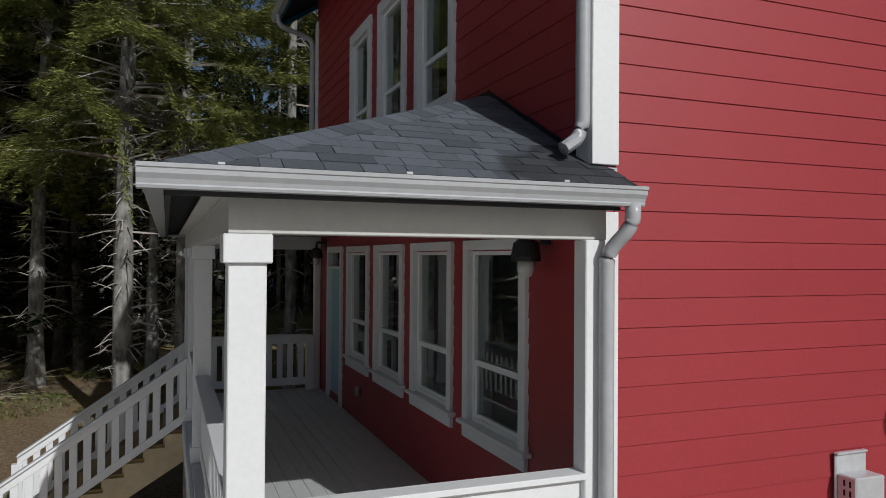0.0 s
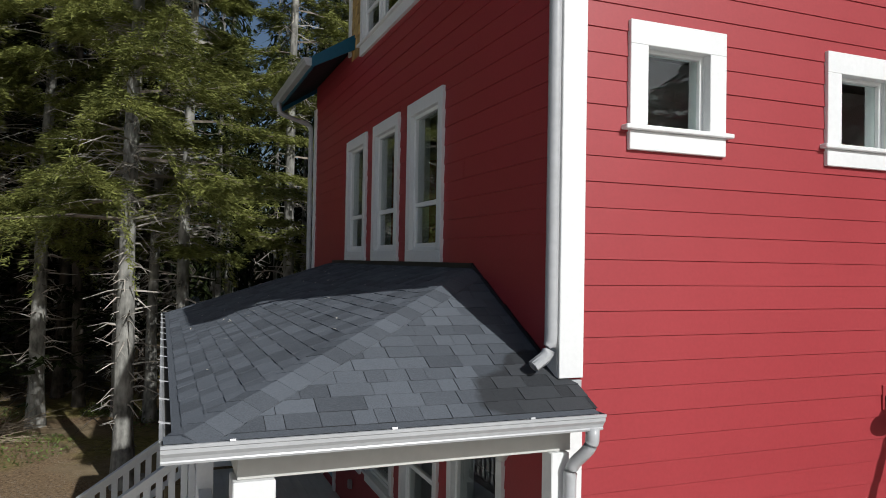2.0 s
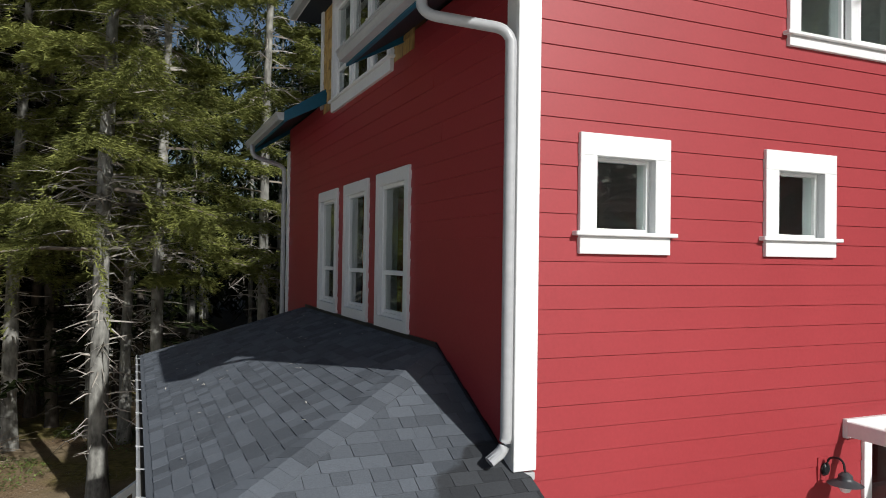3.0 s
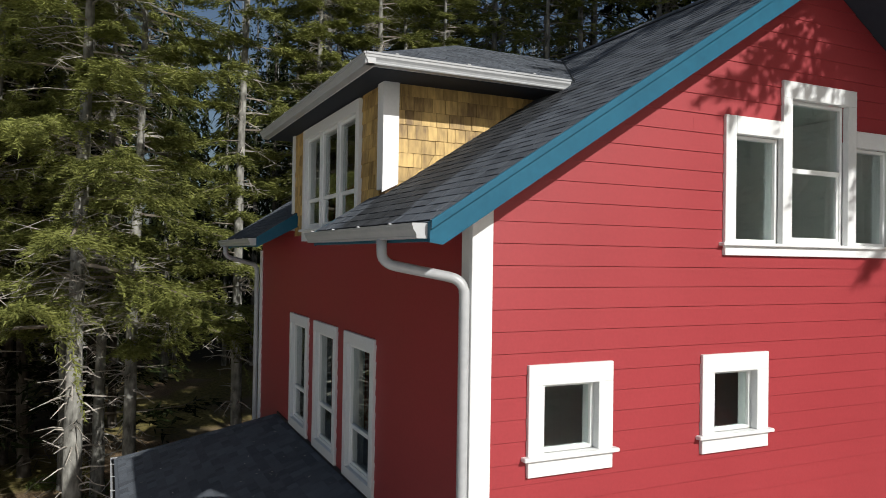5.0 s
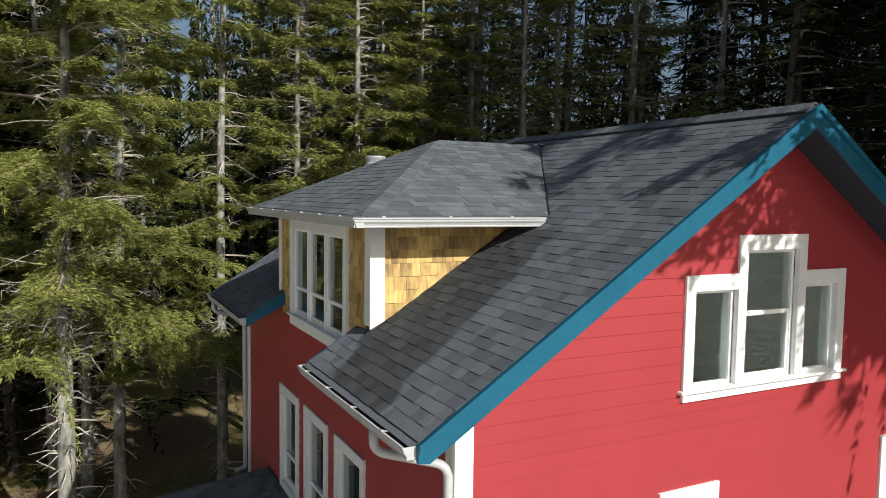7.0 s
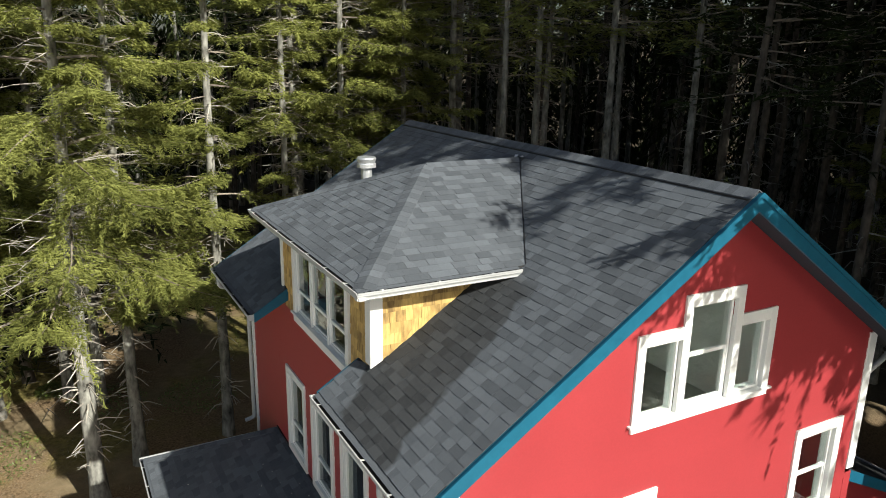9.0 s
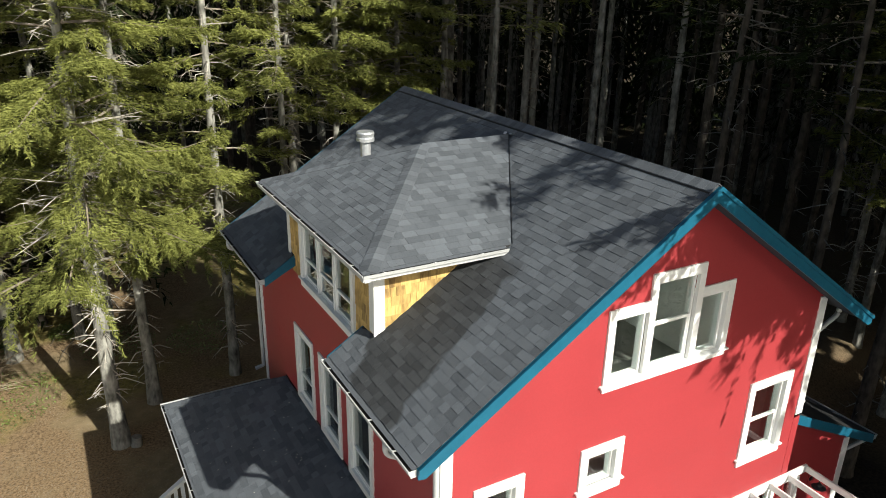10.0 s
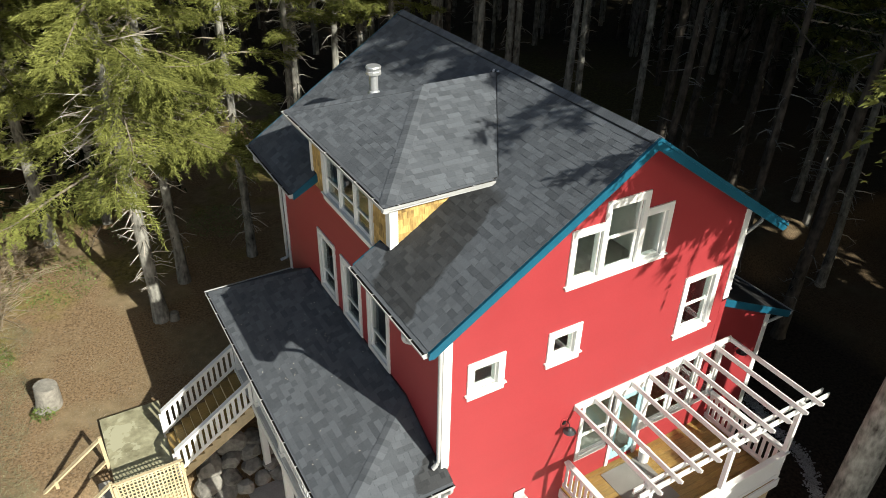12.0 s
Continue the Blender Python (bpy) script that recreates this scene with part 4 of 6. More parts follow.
def gutter(a, b, out, label, hangers=True, size=1.0, group="gutters"):
    """An ogee trough from a to b along the roof edge; out points away from the house."""
    a, b, out = Vector(a), Vector(b), Vector(out)
    d = (b - a).normalized()
    L = (b - a).length
    g = empty("gutter", Matrix.Translation(a), label=label, category="gutter", group=group)
    prof = [(0, -0.012), (0, -0.118), (0.078, -0.118), (0.084, -0.106), (0.08, -0.098), (0.088, -0.078), (0.106, -0.056), (0.108, -0.034), (0.116, -0.03), (0.118, -0.012), (0.1, -0.012), (0.1, -0.02), (0.104, -0.024), (0.1, -0.054), (0.082, -0.078), (0.07, -0.112), (0.004, -0.112), (0.004, -0.012)]
    P = lambda o, z, s: out * (o * size) + Vector((0, 0, z * size)) + d * s
    bm = bmesh.new()
    A, B = [bm.verts.new(P(o, z, 0)) for o, z in prof], [bm.verts.new(P(o, z, L)) for o, z in prof]
    n = len(prof)
    for i in range(n):
        bm.faces.new((A[i], A[(i + 1) % n], B[(i + 1) % n], B[i]))
    for s in (0.0, L):
        vs = [bm.verts.new(P(o, z, s)) for o, z in prof[:10]]
        bm.faces.new(vs)
    bmesh.ops.recalc_face_normals(bm, faces=bm.faces)
    part("trough", bm, GUTTER, g)
    # dark sheets inside the trough, painted for its shade and dirt
    bm = bmesh.new()
    vs = [bm.verts.new(P(o, z, s)) for s, o, z in ((0.01, 0.005, -0.07), (L - 0.01, 0.005, -0.07), (L - 0.01, 0.088, -0.074), (0.01, 0.088, -0.074))]
    bm.faces.new(vs)
    vs = [bm.verts.new(P(o, z, s)) for s, o, z in ((0.01, 0.0048, -0.014), (L - 0.01, 0.0048, -0.014), (L - 0.01, 0.0048, -0.07), (0.01, 0.0048, -0.07))]
    bm.faces.new(vs)
    part("dark_trough_sheet", bm, TROUGH_DARK, g, "dark sheets for the trough's dirt and shade")
    bm = bmesh.new()
    prism(bm, [P(o, z, 0.012) for o, z in ((-0.02, 0.004), (0.056, -0.014), (0.056, -0.02), (-0.02, -0.002))], [P(o, z, L - 0.012) for o, z in ((-0.02, 0.004), (0.056, -0.014), (0.056, -0.02), (-0.02, -0.002))])
    bmesh.ops.recalc_face_normals(bm, faces=bm.faces)
    part("drip_edge", bm, SHINGLE_DRY, g, "dark strip over the back of the trough")
    if hangers:
        k = max(2, round(L / 0.75))
        for i in range(k):
            s = (i + 0.4) * L / k
            bm = bmesh.new()
            beam_between(bm, P(0.004, -0.03, s), P(0.1, -0.012, s), 0.022, 0.006)
            beam_between(bm, P(0.09, -0.016, s), P(0.12, -0.004, s), 0.03, 0.012)
            part("hanger", bm, GUTTER, g)
    return g


gut = "white ogee metal gutter along the eave"
gutter((PX, PY1, PZ), (PX, PY0 - 0.004, PZ), (-1, 0, 0), gut + " of a porch roof")
gutter((PX - 0.11, PY0, PZ), (0.08, PY0, PZ), (0, -1, 0), gut + " of a porch roof")
gutter((0.0, PY1, PZ), (PX - 0.11, PY1, PZ), (0, 1, 0), gut + " of a porch roof", hangers=False)
# black strips behind the porch gutters, reaching a little below them
tagged(finish("trim_fascia", boxed(PX + 0.005, -0.02, PY0 + 0.004, PY0 + 0.03, PZ - 0.14, PZ - 0.02, bevel=0), BLACK), "black strip behind a porch gutter", "fascia", kind="structure")
tagged(finish("trim_fascia", boxed(PX + 0.004, PX + 0.03, PY0 + 0.031, PY1 - 0.02, PZ - 0.14, PZ - 0.02, bevel=0), BLACK), "black strip behind a porch gutter", "fascia", kind="structure")
ez = roof_z(EX0) - 0.01
gutter((EX0 - 0.02, N_END, ez), (EX0 - 0.02, EY0, ez), (-1, 0, 0), gut + " of the main roof")
gutter((EX0 - 0.02, EY1, ez), (EX0 - 0.02, F_START, ez), (-1, 0, 0), gut + " of the main roof")
gutter((EX1 + 0.02, EY0, ez), (EX1 + 0.02, EY1, ez), (1, 0, 0), gut + " of the main roof", hangers=False)
gutter((DE, DEY1, DZ), (DE, DEY0 - 0.1, DZ), (-1, 0, 0), gut + " of a dormer")
gutter((DE - 0.1, DEY0, DZ), (VX - 0.12, DEY0, DZ), (0, -1, 0), gut + " of a dormer")


def downspout(pts, label, cut=0.12, straps=()):
    base = Vector(pts[-1])
    g = empty("downspout", Matrix.Translation(base), label=label, category="downspout", group="downspouts")
    rel = [Vector(p) - base for p in pts]
    bm = bmesh.new()
    tube(bm, arc(rel, 6, cut), 0.046, 10, flat=(1.05, 0.9))
    part("pipe", bm, GUTTER, g, smooth=True)
    bm = bmesh.new()
    e = (rel[-1] - rel[-2]).normalized()
    tube(bm, [rel[-1] - e * 0.1, rel[-1] + e * 0.005], 0.049, 8, flat=(1.05, 0.85), caps=False)
    part("collar", bm, GUTTER, g)
    for z in straps:
        bm = bmesh.new()
        box(bm, -0.06, 0.06, -0.055, 0.055, z - 0.012 - base.z, z + 0.012 - base.z)
        bmesh.ops.translate(bm, verts=bm.verts, vec=Vector((rel[-3].x, rel[-3].y, 0)))
        part("strap", bm, GUTTER, g)
    return g


ds_y = -0.005
downspout([(EX0 - 0.07, 0.28, ez - 0.11), (EX0 - 0.07, 0.28, ez - 0.3), (-0.085, ds_y, ez - 0.42), (-0.085, ds_y, 3.4), (-0.085, ds_y, 3.17), (-0.21, ds_y, 3.085)], "white downspout that empties onto a porch roof")
downspout([(0.02, PY0 - 0.055, PZ - 0.1), (0.02, PY0 - 0.055, PZ - 0.22), (-0.055, -0.215, PZ - 0.38), (-0.055, -0.22, -1.8), (-0.055, -0.22, -2.3), (-0.055, -0.45, -2.45)], "white downspout down the corner of the house", cut=0.075)
downspout([(EX0 - 0.07, 8.45, ez - 0.11), (EX0 - 0.07, 8.45, ez - 0.3), (-0.085, 8.55, ez - 0.45), (-0.085, 8.55, 3.2), (-0.085, 8.55, 3.16), (-0.28, 8.55, 3.12)], "white downspout at the far corner of the house")

# dark step flashing where the porch roof meets the wall
tagged(finish("trim_wall_flashing", slab([(-0.028, -0.02, 2.995), (-0.028, PA0, PW), (-0.028, PA0, PW + 0.035), (-0.028, -0.02, 3.025)], (0.02, 0, 0)), BLACK), "dark metal flashing along a porch roof", "trim", kind="structure")
tagged(finish("trim_wall_flashing", boxed(-0.03, -0.008, PA0, PA1, PW - 0.01, PW + 0.04, bevel=0), BLACK), "dark metal flashing along a porch roof", "trim", kind="structure")

# ---- porch ----
porch_floor = empty("porch_floor", pose(0, 0, DECK), label="grey painted board floor of a covered porch", category="floor", kind="structure")
PB = 0.14
for i in range(15):
    part("board", boxed(-2.11 + i * PB + 0.001, -2.11 + (i + 1) * PB - 0.001, -0.16, 8.1, -0.035, 0), DECK_GREY, porch_floor)
tagged(finish("porch_ceiling", boxed(-2.2, -0.03, -0.14, 8.2, 2.755, 2.765, bevel=0), CREAM), "pale painted porch ceiling", "ceiling", kind="structure")
for a, lab in (((-2.1, -0.0, -0.13, 0.03), "front"), ((-2.1, -1.92, 0.035, 8.08), "side"), ((-1.915, -0.03, 7.9, 8.08), "end")):
    tagged(finish("porch_beam", boxed(*a, 2.55, 2.752), CREAM), "cream painted beam under a porch roof", "beam", kind="structure")
tagged(finish("porch_skirt", boxed(-2.15, -2.11, -0.16, 8.12, DECK - 0.3, DECK - 0.04), WHITE), "white rim board under a porch floor", "trim", kind="structure")
tagged(finish("porch_skirt", boxed(-2.11, 0.0, -0.2, -0.165, DECK - 0.3, DECK - 0.04), WHITE), "white rim board under a porch floor", "trim", kind="structure")


def pillar(x, y, w, z0, z1, cap=True):
    p = empty("porch_pillar", pose(x, y, z0), label="square white boxed porch pillar with a plain capital", category="pillar", group="porch pillars")
    h, r = z1 - z0, w / 2
    part("shaft", boxed(-r, r, -r, r, 0, h - (0.14 if cap else 0), bevel=0.006), WHITE, p)
    if cap:
        part("capital", boxed(-r - 0.025, r + 0.025, -r - 0.025, r + 0.025, h - 0.14, h, bevel=0.006), WHITE, p)
        part("base", boxed(-r - 0.02, r + 0.02, -r - 0.02, r + 0.02, 0, 0.16, bevel=0.006), WHITE, p)
    return p


PXC = -2.01
pillar(PXC, -0.055, 0.18, DECK, 2.548)
for y in (4.3, 6.3):
    pillar(PXC, y, 0.18, DECK, 2.548)
pillar(PXC, 7.98, 0.18, DECK, 2.548)
pillar(-0.07, 8.03, 0.1, DECK, 2.548, cap=False)
pillar(-0.093, -0.1, 0.13, DECK, 2.548, cap=False)
for y in (-0.055, 4.3, 6.3, 7.98):
    p = empty("porch_post", pose(PXC, y, ground_height(PXC, y) - 0.1), label="white post under a porch floor", category="post", group="porch posts")
    part("post", boxed(-0.09, 0.09, -0.09, 0.09, 0, DECK - 0.04 - ground_height(PXC, y), bevel=0.005), WHITE, p)


def railing(name, a, b, label, height=0.95, gap=0.07, slat=0.09, solid=False, drop=0.0):
    """A white railing from a to b on a floor, with flat slats; the rails follow the slope from a to b."""
    a, b = Vector(a), Vector(b)
    r = empty(name, Matrix.Translation(a), label=label, category="railing", group="white railings")
    d = b - a
    flat = Vector((d.x, d.y, 0))
    L = flat.length
    e = flat.normalized()
    rise = d.z / L
    side = e.cross(Vector((0, 0, 1)))

    def bar(s0, s1, z0, z1, t, nm, lab=""):
        bm = bmesh.new()
        pts = [e * s0 + Vector((0, 0, z0 + rise * s0)), e * s1 + Vector((0, 0, z0 + rise * s1)), e * s1 + Vector((0, 0, z1 + rise * s1)), e * s0 + Vector((0, 0, z1 + rise * s0))]
        prism(bm, shifted(pts, side * (t / 2)), shifted(pts, side * (-t / 2)))
        bmesh.ops.recalc_face_normals(bm, faces=bm.faces)
        bmesh.ops.bevel(bm, geom=bm.edges[:], offset=0.004, segments=1, affect="EDGES")
        part(nm, bm, WHITE, r)
    bar(0, L, height - 0.035, height, 0.14, "cap_rail")
    bar(0, L, height - 0.15, height - 0.037, 0.04, "upper_rail")
    bar(0, L, 0.08, 0.2, 0.04, "lower_rail")
    if solid:
        bar(0, L, 0.2, height - 0.15, 0.02, "panel")
        return r
    k = int(L / (slat + gap))
    for i in range(k):
        s = (i + 0.5) * L / k
        bar(s - slat / 2, s + slat / 2, 0.2, height - 0.15, 0.022, "slat")
    return r


rl = "white painted wooden railing with flat slats"
railing("railing_porch", (PXC + 0.09, -0.1, DECK), (-0.14, -0.1, DECK), "white panelled porch railing with a flat cap", height=0.93, solid=True)
railing("railing_porch", (PXC, 0.01, DECK), (PXC, 4.2, DECK), rl + " along a porch", height=0.9)
railing("railing_porch", (PXC, 4.4, DECK), (PXC, 6.2, DECK), rl + " along a porch", height=0.9)
railing("railing_porch", (PXC + 0.09, 7.98, DECK), (-0.25, 7.98, DECK), rl + " along a porch", height=0.89)
tagged(finish("railing_post", boxed(-0.25, -0.12, 7.92, 8.04, DECK, DECK + 0.88), WHITE), "short white post at the end of a porch railing", "post")

# ---- porch lamp ----


def porch_lamp(x, y, z):
    l = empty("porch_lamp", pose(x, y, z), label="black porch wall lamp with a frosted glass shade", category="lamp")
    part("wall_plate", boxed(-0.03 - x, -0.008 - x, -0.06, 0.06, -0.02, 0.16), BLACK, l)
    bm = bmesh.new()
    tube(bm, arc([(-0.03 - x, 0, 0.1), (0, 0, 0.12), (0, 0, 0.0)], 5, 0.05), 0.02, 8)
    part("arm", bm, BLACK, l)
    bm = bmesh.new()
    tube(bm, [(0, 0, 0.03), (0, 0, -0.01), (0, 0, -0.1), (0, 0, -0.13)], [0.035, 0.085, 0.1, 0.1], 18)
    hood = part("hood", bm, BLACK, l)
    bm = bmesh.new()
    tube(bm, [(0, 0, -0.13), (0, 0, -0.19), (0, 0, -0.225), (0, 0, -0.24)], [0.058, 0.056, 0.04, 0.01], 16)
    part("glass_shade", bm, CREAM, hood, "frosted glass shade", smooth=True)


porch_lamp(-0.165, 0.55, 2.55)
porch_lamp(-0.165, 7.62, 2.55)
o = empty("wall_outlet", pose(-0.035, 5.43, 0.7), label="small grey weatherproof outlet box on a red wall", category="outlet")
part("cover", boxed(-0.04, 0.012, -0.04, 0.04, -0.06, 0.06, bevel=0.008), GREY_BOX, o)

# ---- stairs to the landing ----
SX0, SX1, SY0, SY1 = -2.12, -4.32, 6.47, 8.06
LAND = -1.4
stair = empty("porch_stairs", pose(SX0, SY0, LAND), label="wooden stairs with stained treads and pale lumber stringers", category="stairs")
NS = 9
for i in range(NS):
    x1 = (SX1 - SX0) * (i + 1) / NS
    x0 = (SX1 - SX0) * i / NS
    z = (DECK - LAND) * (1 - (i + 1) / (NS + 1))
    part("tread", boxed(x1 - 0.02, x0 + 0.01, 0.04, SY1 - SY0 - 0.04, z - 0.04, z), DECK_WOOD, stair)
    part("riser", boxed(x0 - 0.022, x0, 0.05, SY1 - SY0 - 0.05, z, z + (DECK - LAND) / (NS + 1) - 0.042), LUMBER, stair)


def stringer(y):
    rise = (DECK - LAND) / (NS + 1)
    top, x = [], 0.0
    for i in range(NS):
        x0, x1 = (SX1 - SX0) * i / NS, (SX1 - SX0) * (i + 1) / NS
        z = (DECK - LAND) - rise * (i + 1) - 0.042
        top += [(x0, y, z), (x1, y, z)]
    pts = [(0.0, y, top[0][2] - 0.36), *top, (SX1 - SX0, y, -0.1), (SX1 - SX0 + 0.2, y, -0.1)]
    bm = bmesh.new()
    prism(bm, pts, shifted(pts, (0, 0.04, 0)))
    bmesh.ops.recalc_face_normals(bm, faces=bm.faces)
    part("stringer", bm, LUMBER, stair)


stringer(0.0)
stringer(SY1 - SY0 - 0.04)
SLP = (DECK - LAND) * NS / (NS + 1)
for y in (SY0 - 0.03, SY1 + 0.03):
    railing("railing_stair", (SX0 + 0.05, y, DECK - 0.1), (SX1, y, DECK - 0.1 - SLP), "white slatted railing beside the porch stairs", height=0.92)
    n = empty("newel_post", pose(SX1, y, LAND), label="white newel post at the foot of the stairs", category="post")
    part("post", boxed(-0.07, 0.07, -0.05, 0.05, 0, 0.86), WHITE, n)

tagged(finish("landing", boxed(-5.9, -4.22, 6.06, 9.7, LAND - 0.12, LAND), LANDING), "weathered olive-brown landing pad at the foot of the stairs", "landing", kind="structure")
tagged(finish("landing_base", boxed(-5.85, -4.27, 6.1, 9.65, GROUND_Z - 1.2, LAND - 0.12), LUMBER), "lumber base under a landing", "landing", kind="structure")

# ---- lean-to on the east side ----
LX1, LZ0, LZ1 = 10.62, 4.42, 3.0
LY, LWX = 0.3, 10.15
pts = [(HX + 0.002, LY, LOW), (LWX, LY, LOW), (LWX, LY, 3.1), (HX + 0.002, LY, 4.25)]
lean = tagged(finish("wall_lean_to", slab(pts, (0, 5.0, 0)), RED_CORE), "red lap-sided side extension of the house", "wall", kind="structure")
lpts = [(HX + 0.01, 0.04, LZ0), (LX1, 0.04, LZ1), (LX1, 5.4, LZ1), (HX + 0.01, 5.4, LZ0)]
roof_slab("roof_lean_to", lpts, "dark shingled roof of a side extension", 0.1)
pts = [(HX + 0.04, 0.036, LZ0 - 0.21), (LX1, 0.036, LZ1 - 0.2), (LX1, 0.036, LZ1 + 0.01), (HX + 0.04, 0.036, LZ0 - 0.005)]
tagged(finish("rake_board_side", slab(pts, (0, -0.035, 0)), BLUE), "blue rake board of a side extension", "fascia", kind="structure")
gutter((LX1, 0.0, LZ1), (LX1, 5.4, LZ1), (1, 0, 0), gut + " of a side extension", hangers=False)
corner_board(LWX + 0.01, LY - 0.002, -1, 1, LOW, 2.95)
downspout([(LX1 + 0.05, 0.15, LZ1 - 0.1), (LX1 + 0.05, 0.15, LZ1 - 0.2), (LWX + 0.1, LY + 0.07, LZ1 - 0.5), (LWX + 0.1, LY + 0.07, -1.4), (LWX + 0.1, LY + 0.07, -1.7), (LWX + 0.35, LY + 0.07, -1.9)], "white downspout of a side extension")
downspout([(EX1 + 0.07, 0.1, ez - 0.11), (EX1 + 0.07, 0.1, ez - 0.25), (HX + 0.08, 0.12, ez - 0.55), (HX + 0.08, 0.12, 4.8), (HX + 0.08, 0.12, 4.7), (HX + 0.25, 0.12, 4.6)], "white downspout at the gable's far corner")

tagged(finish("trim_wall_joint", boxed(HX - 0.15, HX + 0.03, -0.018, 0.028, LOW, 4.42, bevel=0), RED_CORE), "red board between the gable and a side extension", "trim", kind="structure")

# ---- deck and pergola ----
KX0, KX1, KY = 3.3, 8.1, -2.37
deck = empty("deck", pose(KX0, KY, KDECK), label="brown stained wooden deck in front of the gable", category="deck", kind="structure")
nb = int(-KY / 0.14)
for i in range(nb):
    part("board", boxed(0, KX1 - KX0, i * -KY / nb + 0.003, (i + 1) * -KY / nb - 0.003, -0.04, 0), DECK_WOOD, deck)
part("rim_board", boxed(-0.04, KX1 - KX0 + 0.04, -0.045, -0.003, -0.28, 0.0), WHITE, deck)
part("rim_board", boxed(-0.045, -0.003, 0, -KY - 0.03, -0.28, 0.0), WHITE, deck)
part("rim_board", boxed(KX1 - KX0 + 0.003, KX1 - KX0 + 0.045, 0, -KY - 0.03, -0.28, 0.0), WHITE, deck)
for x in (KX0 + 0.1, 5.7, KX1 - 0.1):
    p = empty("deck_post", pose(x, KY + 0.15, GROUND_Z - 1.1), label="round wooden post under the deck", category="post")
    bm = bmesh.new()
    tube(bm, [(0, 0, 0), (0, 0, KDECK + 1.05 - GROUND_Z)], 0.1, 12)
    part("post", bm, LUMBER, p)
railing("railing_deck", (KX0 + 0.03, -0.05, KDECK), (KX0 + 0.03, KY, KDECK), "white slatted railing round a deck")
railing("railing_deck", (KX0, KY, KDECK), (KX1, KY, KDECK), "white panelled railing along the front of a deck", solid=True)
railing("railing_deck", (KX1 - 0.03, KY, KDECK), (KX1 - 0.03, -0.05, KDECK), "white slatted railing round a deck")

pergola = empty("pergola", pose(3.33, 0, KDECK), label="white painted pergola over a deck", category="pergola")
PH = 2.98 - KDECK
part("ledger", boxed(0, 4.94, -0.06, -0.012, PH - 0.02, PH + 0.15), WHITE, pergola)
for i in range(10):
    x = i * 0.544
    bm = bmesh.new()
    fall = lambda y: 0.015 * y     # the rafters fall a little towards the front
    pts = [(x, -0.061, PH), (x, -2.58, PH + fall(-2.58)), (x, -2.66, PH + 0.06 + fall(-2.66)), (x, -2.66, PH + 0.13 + fall(-2.66)), (x, -0.061, PH + 0.13)]
    prism(bm, pts, shifted(pts, (0.045, 0, 0)))
    bmesh.ops.recalc_face_normals(bm, faces=bm.faces)
    bmesh.ops.bevel(bm, geom=bm.edges[:], offset=0.004, segments=1, affect="EDGES")
    part("rafter", bm, WHITE, pergola)
for y in (-2.25, -2.41):
    part("beam", boxed(-0.3, 5.52, y - 0.02, y + 0.02, PH - 0.19, PH - 0.042), WHITE, pergola)
for x in (0.08, 2.52, 4.7):
    part("post", boxed(x - 0.05, x + 0.05, -2.388, -2.272, 0.0, PH - 0.05), WHITE, pergola)

# glazed front behind the pergola
front = empty("door_deck", pose(3.58, -0.012, KDECK), label="white-framed windows and a pale blue glazed door onto a deck", category="window", kind="structure")
part("trim_board", boxed(0, 4.45, -0.036, 0.03, 2.45, 2.6), WHITE, front)
cuts = [(0.0, 0.95, 0.75), (1.05, 1.95, 0.0), (2.05, 2.9, 0.75), (2.9, 3.7, 0.75), (3.7, 4.45, 0.75)]
for a, b, z in cuts:
    part("trim_board", boxed(a, a + 0.1, -0.036, 0.03, z, 2.45), WHITE, front)
    if z:
        part("trim_board", boxed(a + 0.1, b, -0.036, 0.03, z, z + 0.12), WHITE, front)
        sash(front, a + 0.1, b, z + 0.12, 2.45, z + 0.72)
part("trim_board", boxed(4.45, 4.55, -0.036, 0.03, 0.75, 2.45), WHITE, front)
part("trim_board", boxed(1.95, 2.05, -0.036, 0.03, 0, 2.45), WHITE, front)
bm = bmesh.new()
for a in ((1.15, 1.29, 0.02, 0.06, 0.02, 2.2), (1.81, 1.95, 0.02, 0.06, 0.02, 2.2), (1.29, 1.81, 0.02, 0.06, 0.02, 0.3), (1.29, 1.81, 0.02, 0.06, 2.05, 2.2)):
    box(bm, *a, bevel=0.004)
dl = part("door_leaf", bm, TEAL, front, "pale blue glazed door leaf")
part("pane", boxed(1.29, 1.81, 0.035, 0.04, 0.3, 2.05, bevel=0), GLASS, dl).visible_shadow = False
part("transom", boxed(1.15, 1.95, 0.02, 0.06, 2.2, 2.45), WHITE, front)
part("red_panel", boxed(-0.1, 1.05, 0.0, 0.03, 0, 0.75, bevel=0), RED_CORE, front)
part("red_panel", boxed(2.05, 4.6, 0.0, 0.03, 0, 0.75, bevel=0), RED_CORE, front)

tagged(finish("doormat", boxed(4.38, 5.62, -1.6, -0.2, KDECK + 0.001, KDECK + 0.016), MAT_GREY), "grey mat lying on a deck", "mat")


def bucket(x, y):
    b = empty("bucket", pose(x, y, KDECK), label="white plastic bucket standing on a deck", category="bucket")
    bm = bmesh.new()
    tube(bm, [(0, 0, 0.001), (0, 0, 0.36), (0, 0, 0.34), (0, 0, 0.03)], [0.13, 0.15, 0.142, 0.122], 20)
    pail = part("pail", bm, VINYL, b, smooth=False)
    bm = bmesh.new()
    tube(bm, [(0.15 * math.cos(t), 0.02 + 0.02 * math.sin(t), 0.3 - 0.12 * math.sin(t)) for t in [math.pi * i / 10 for i in range(11)]], 0.004, 5)
    part("handle", bm, STEEL, pail)


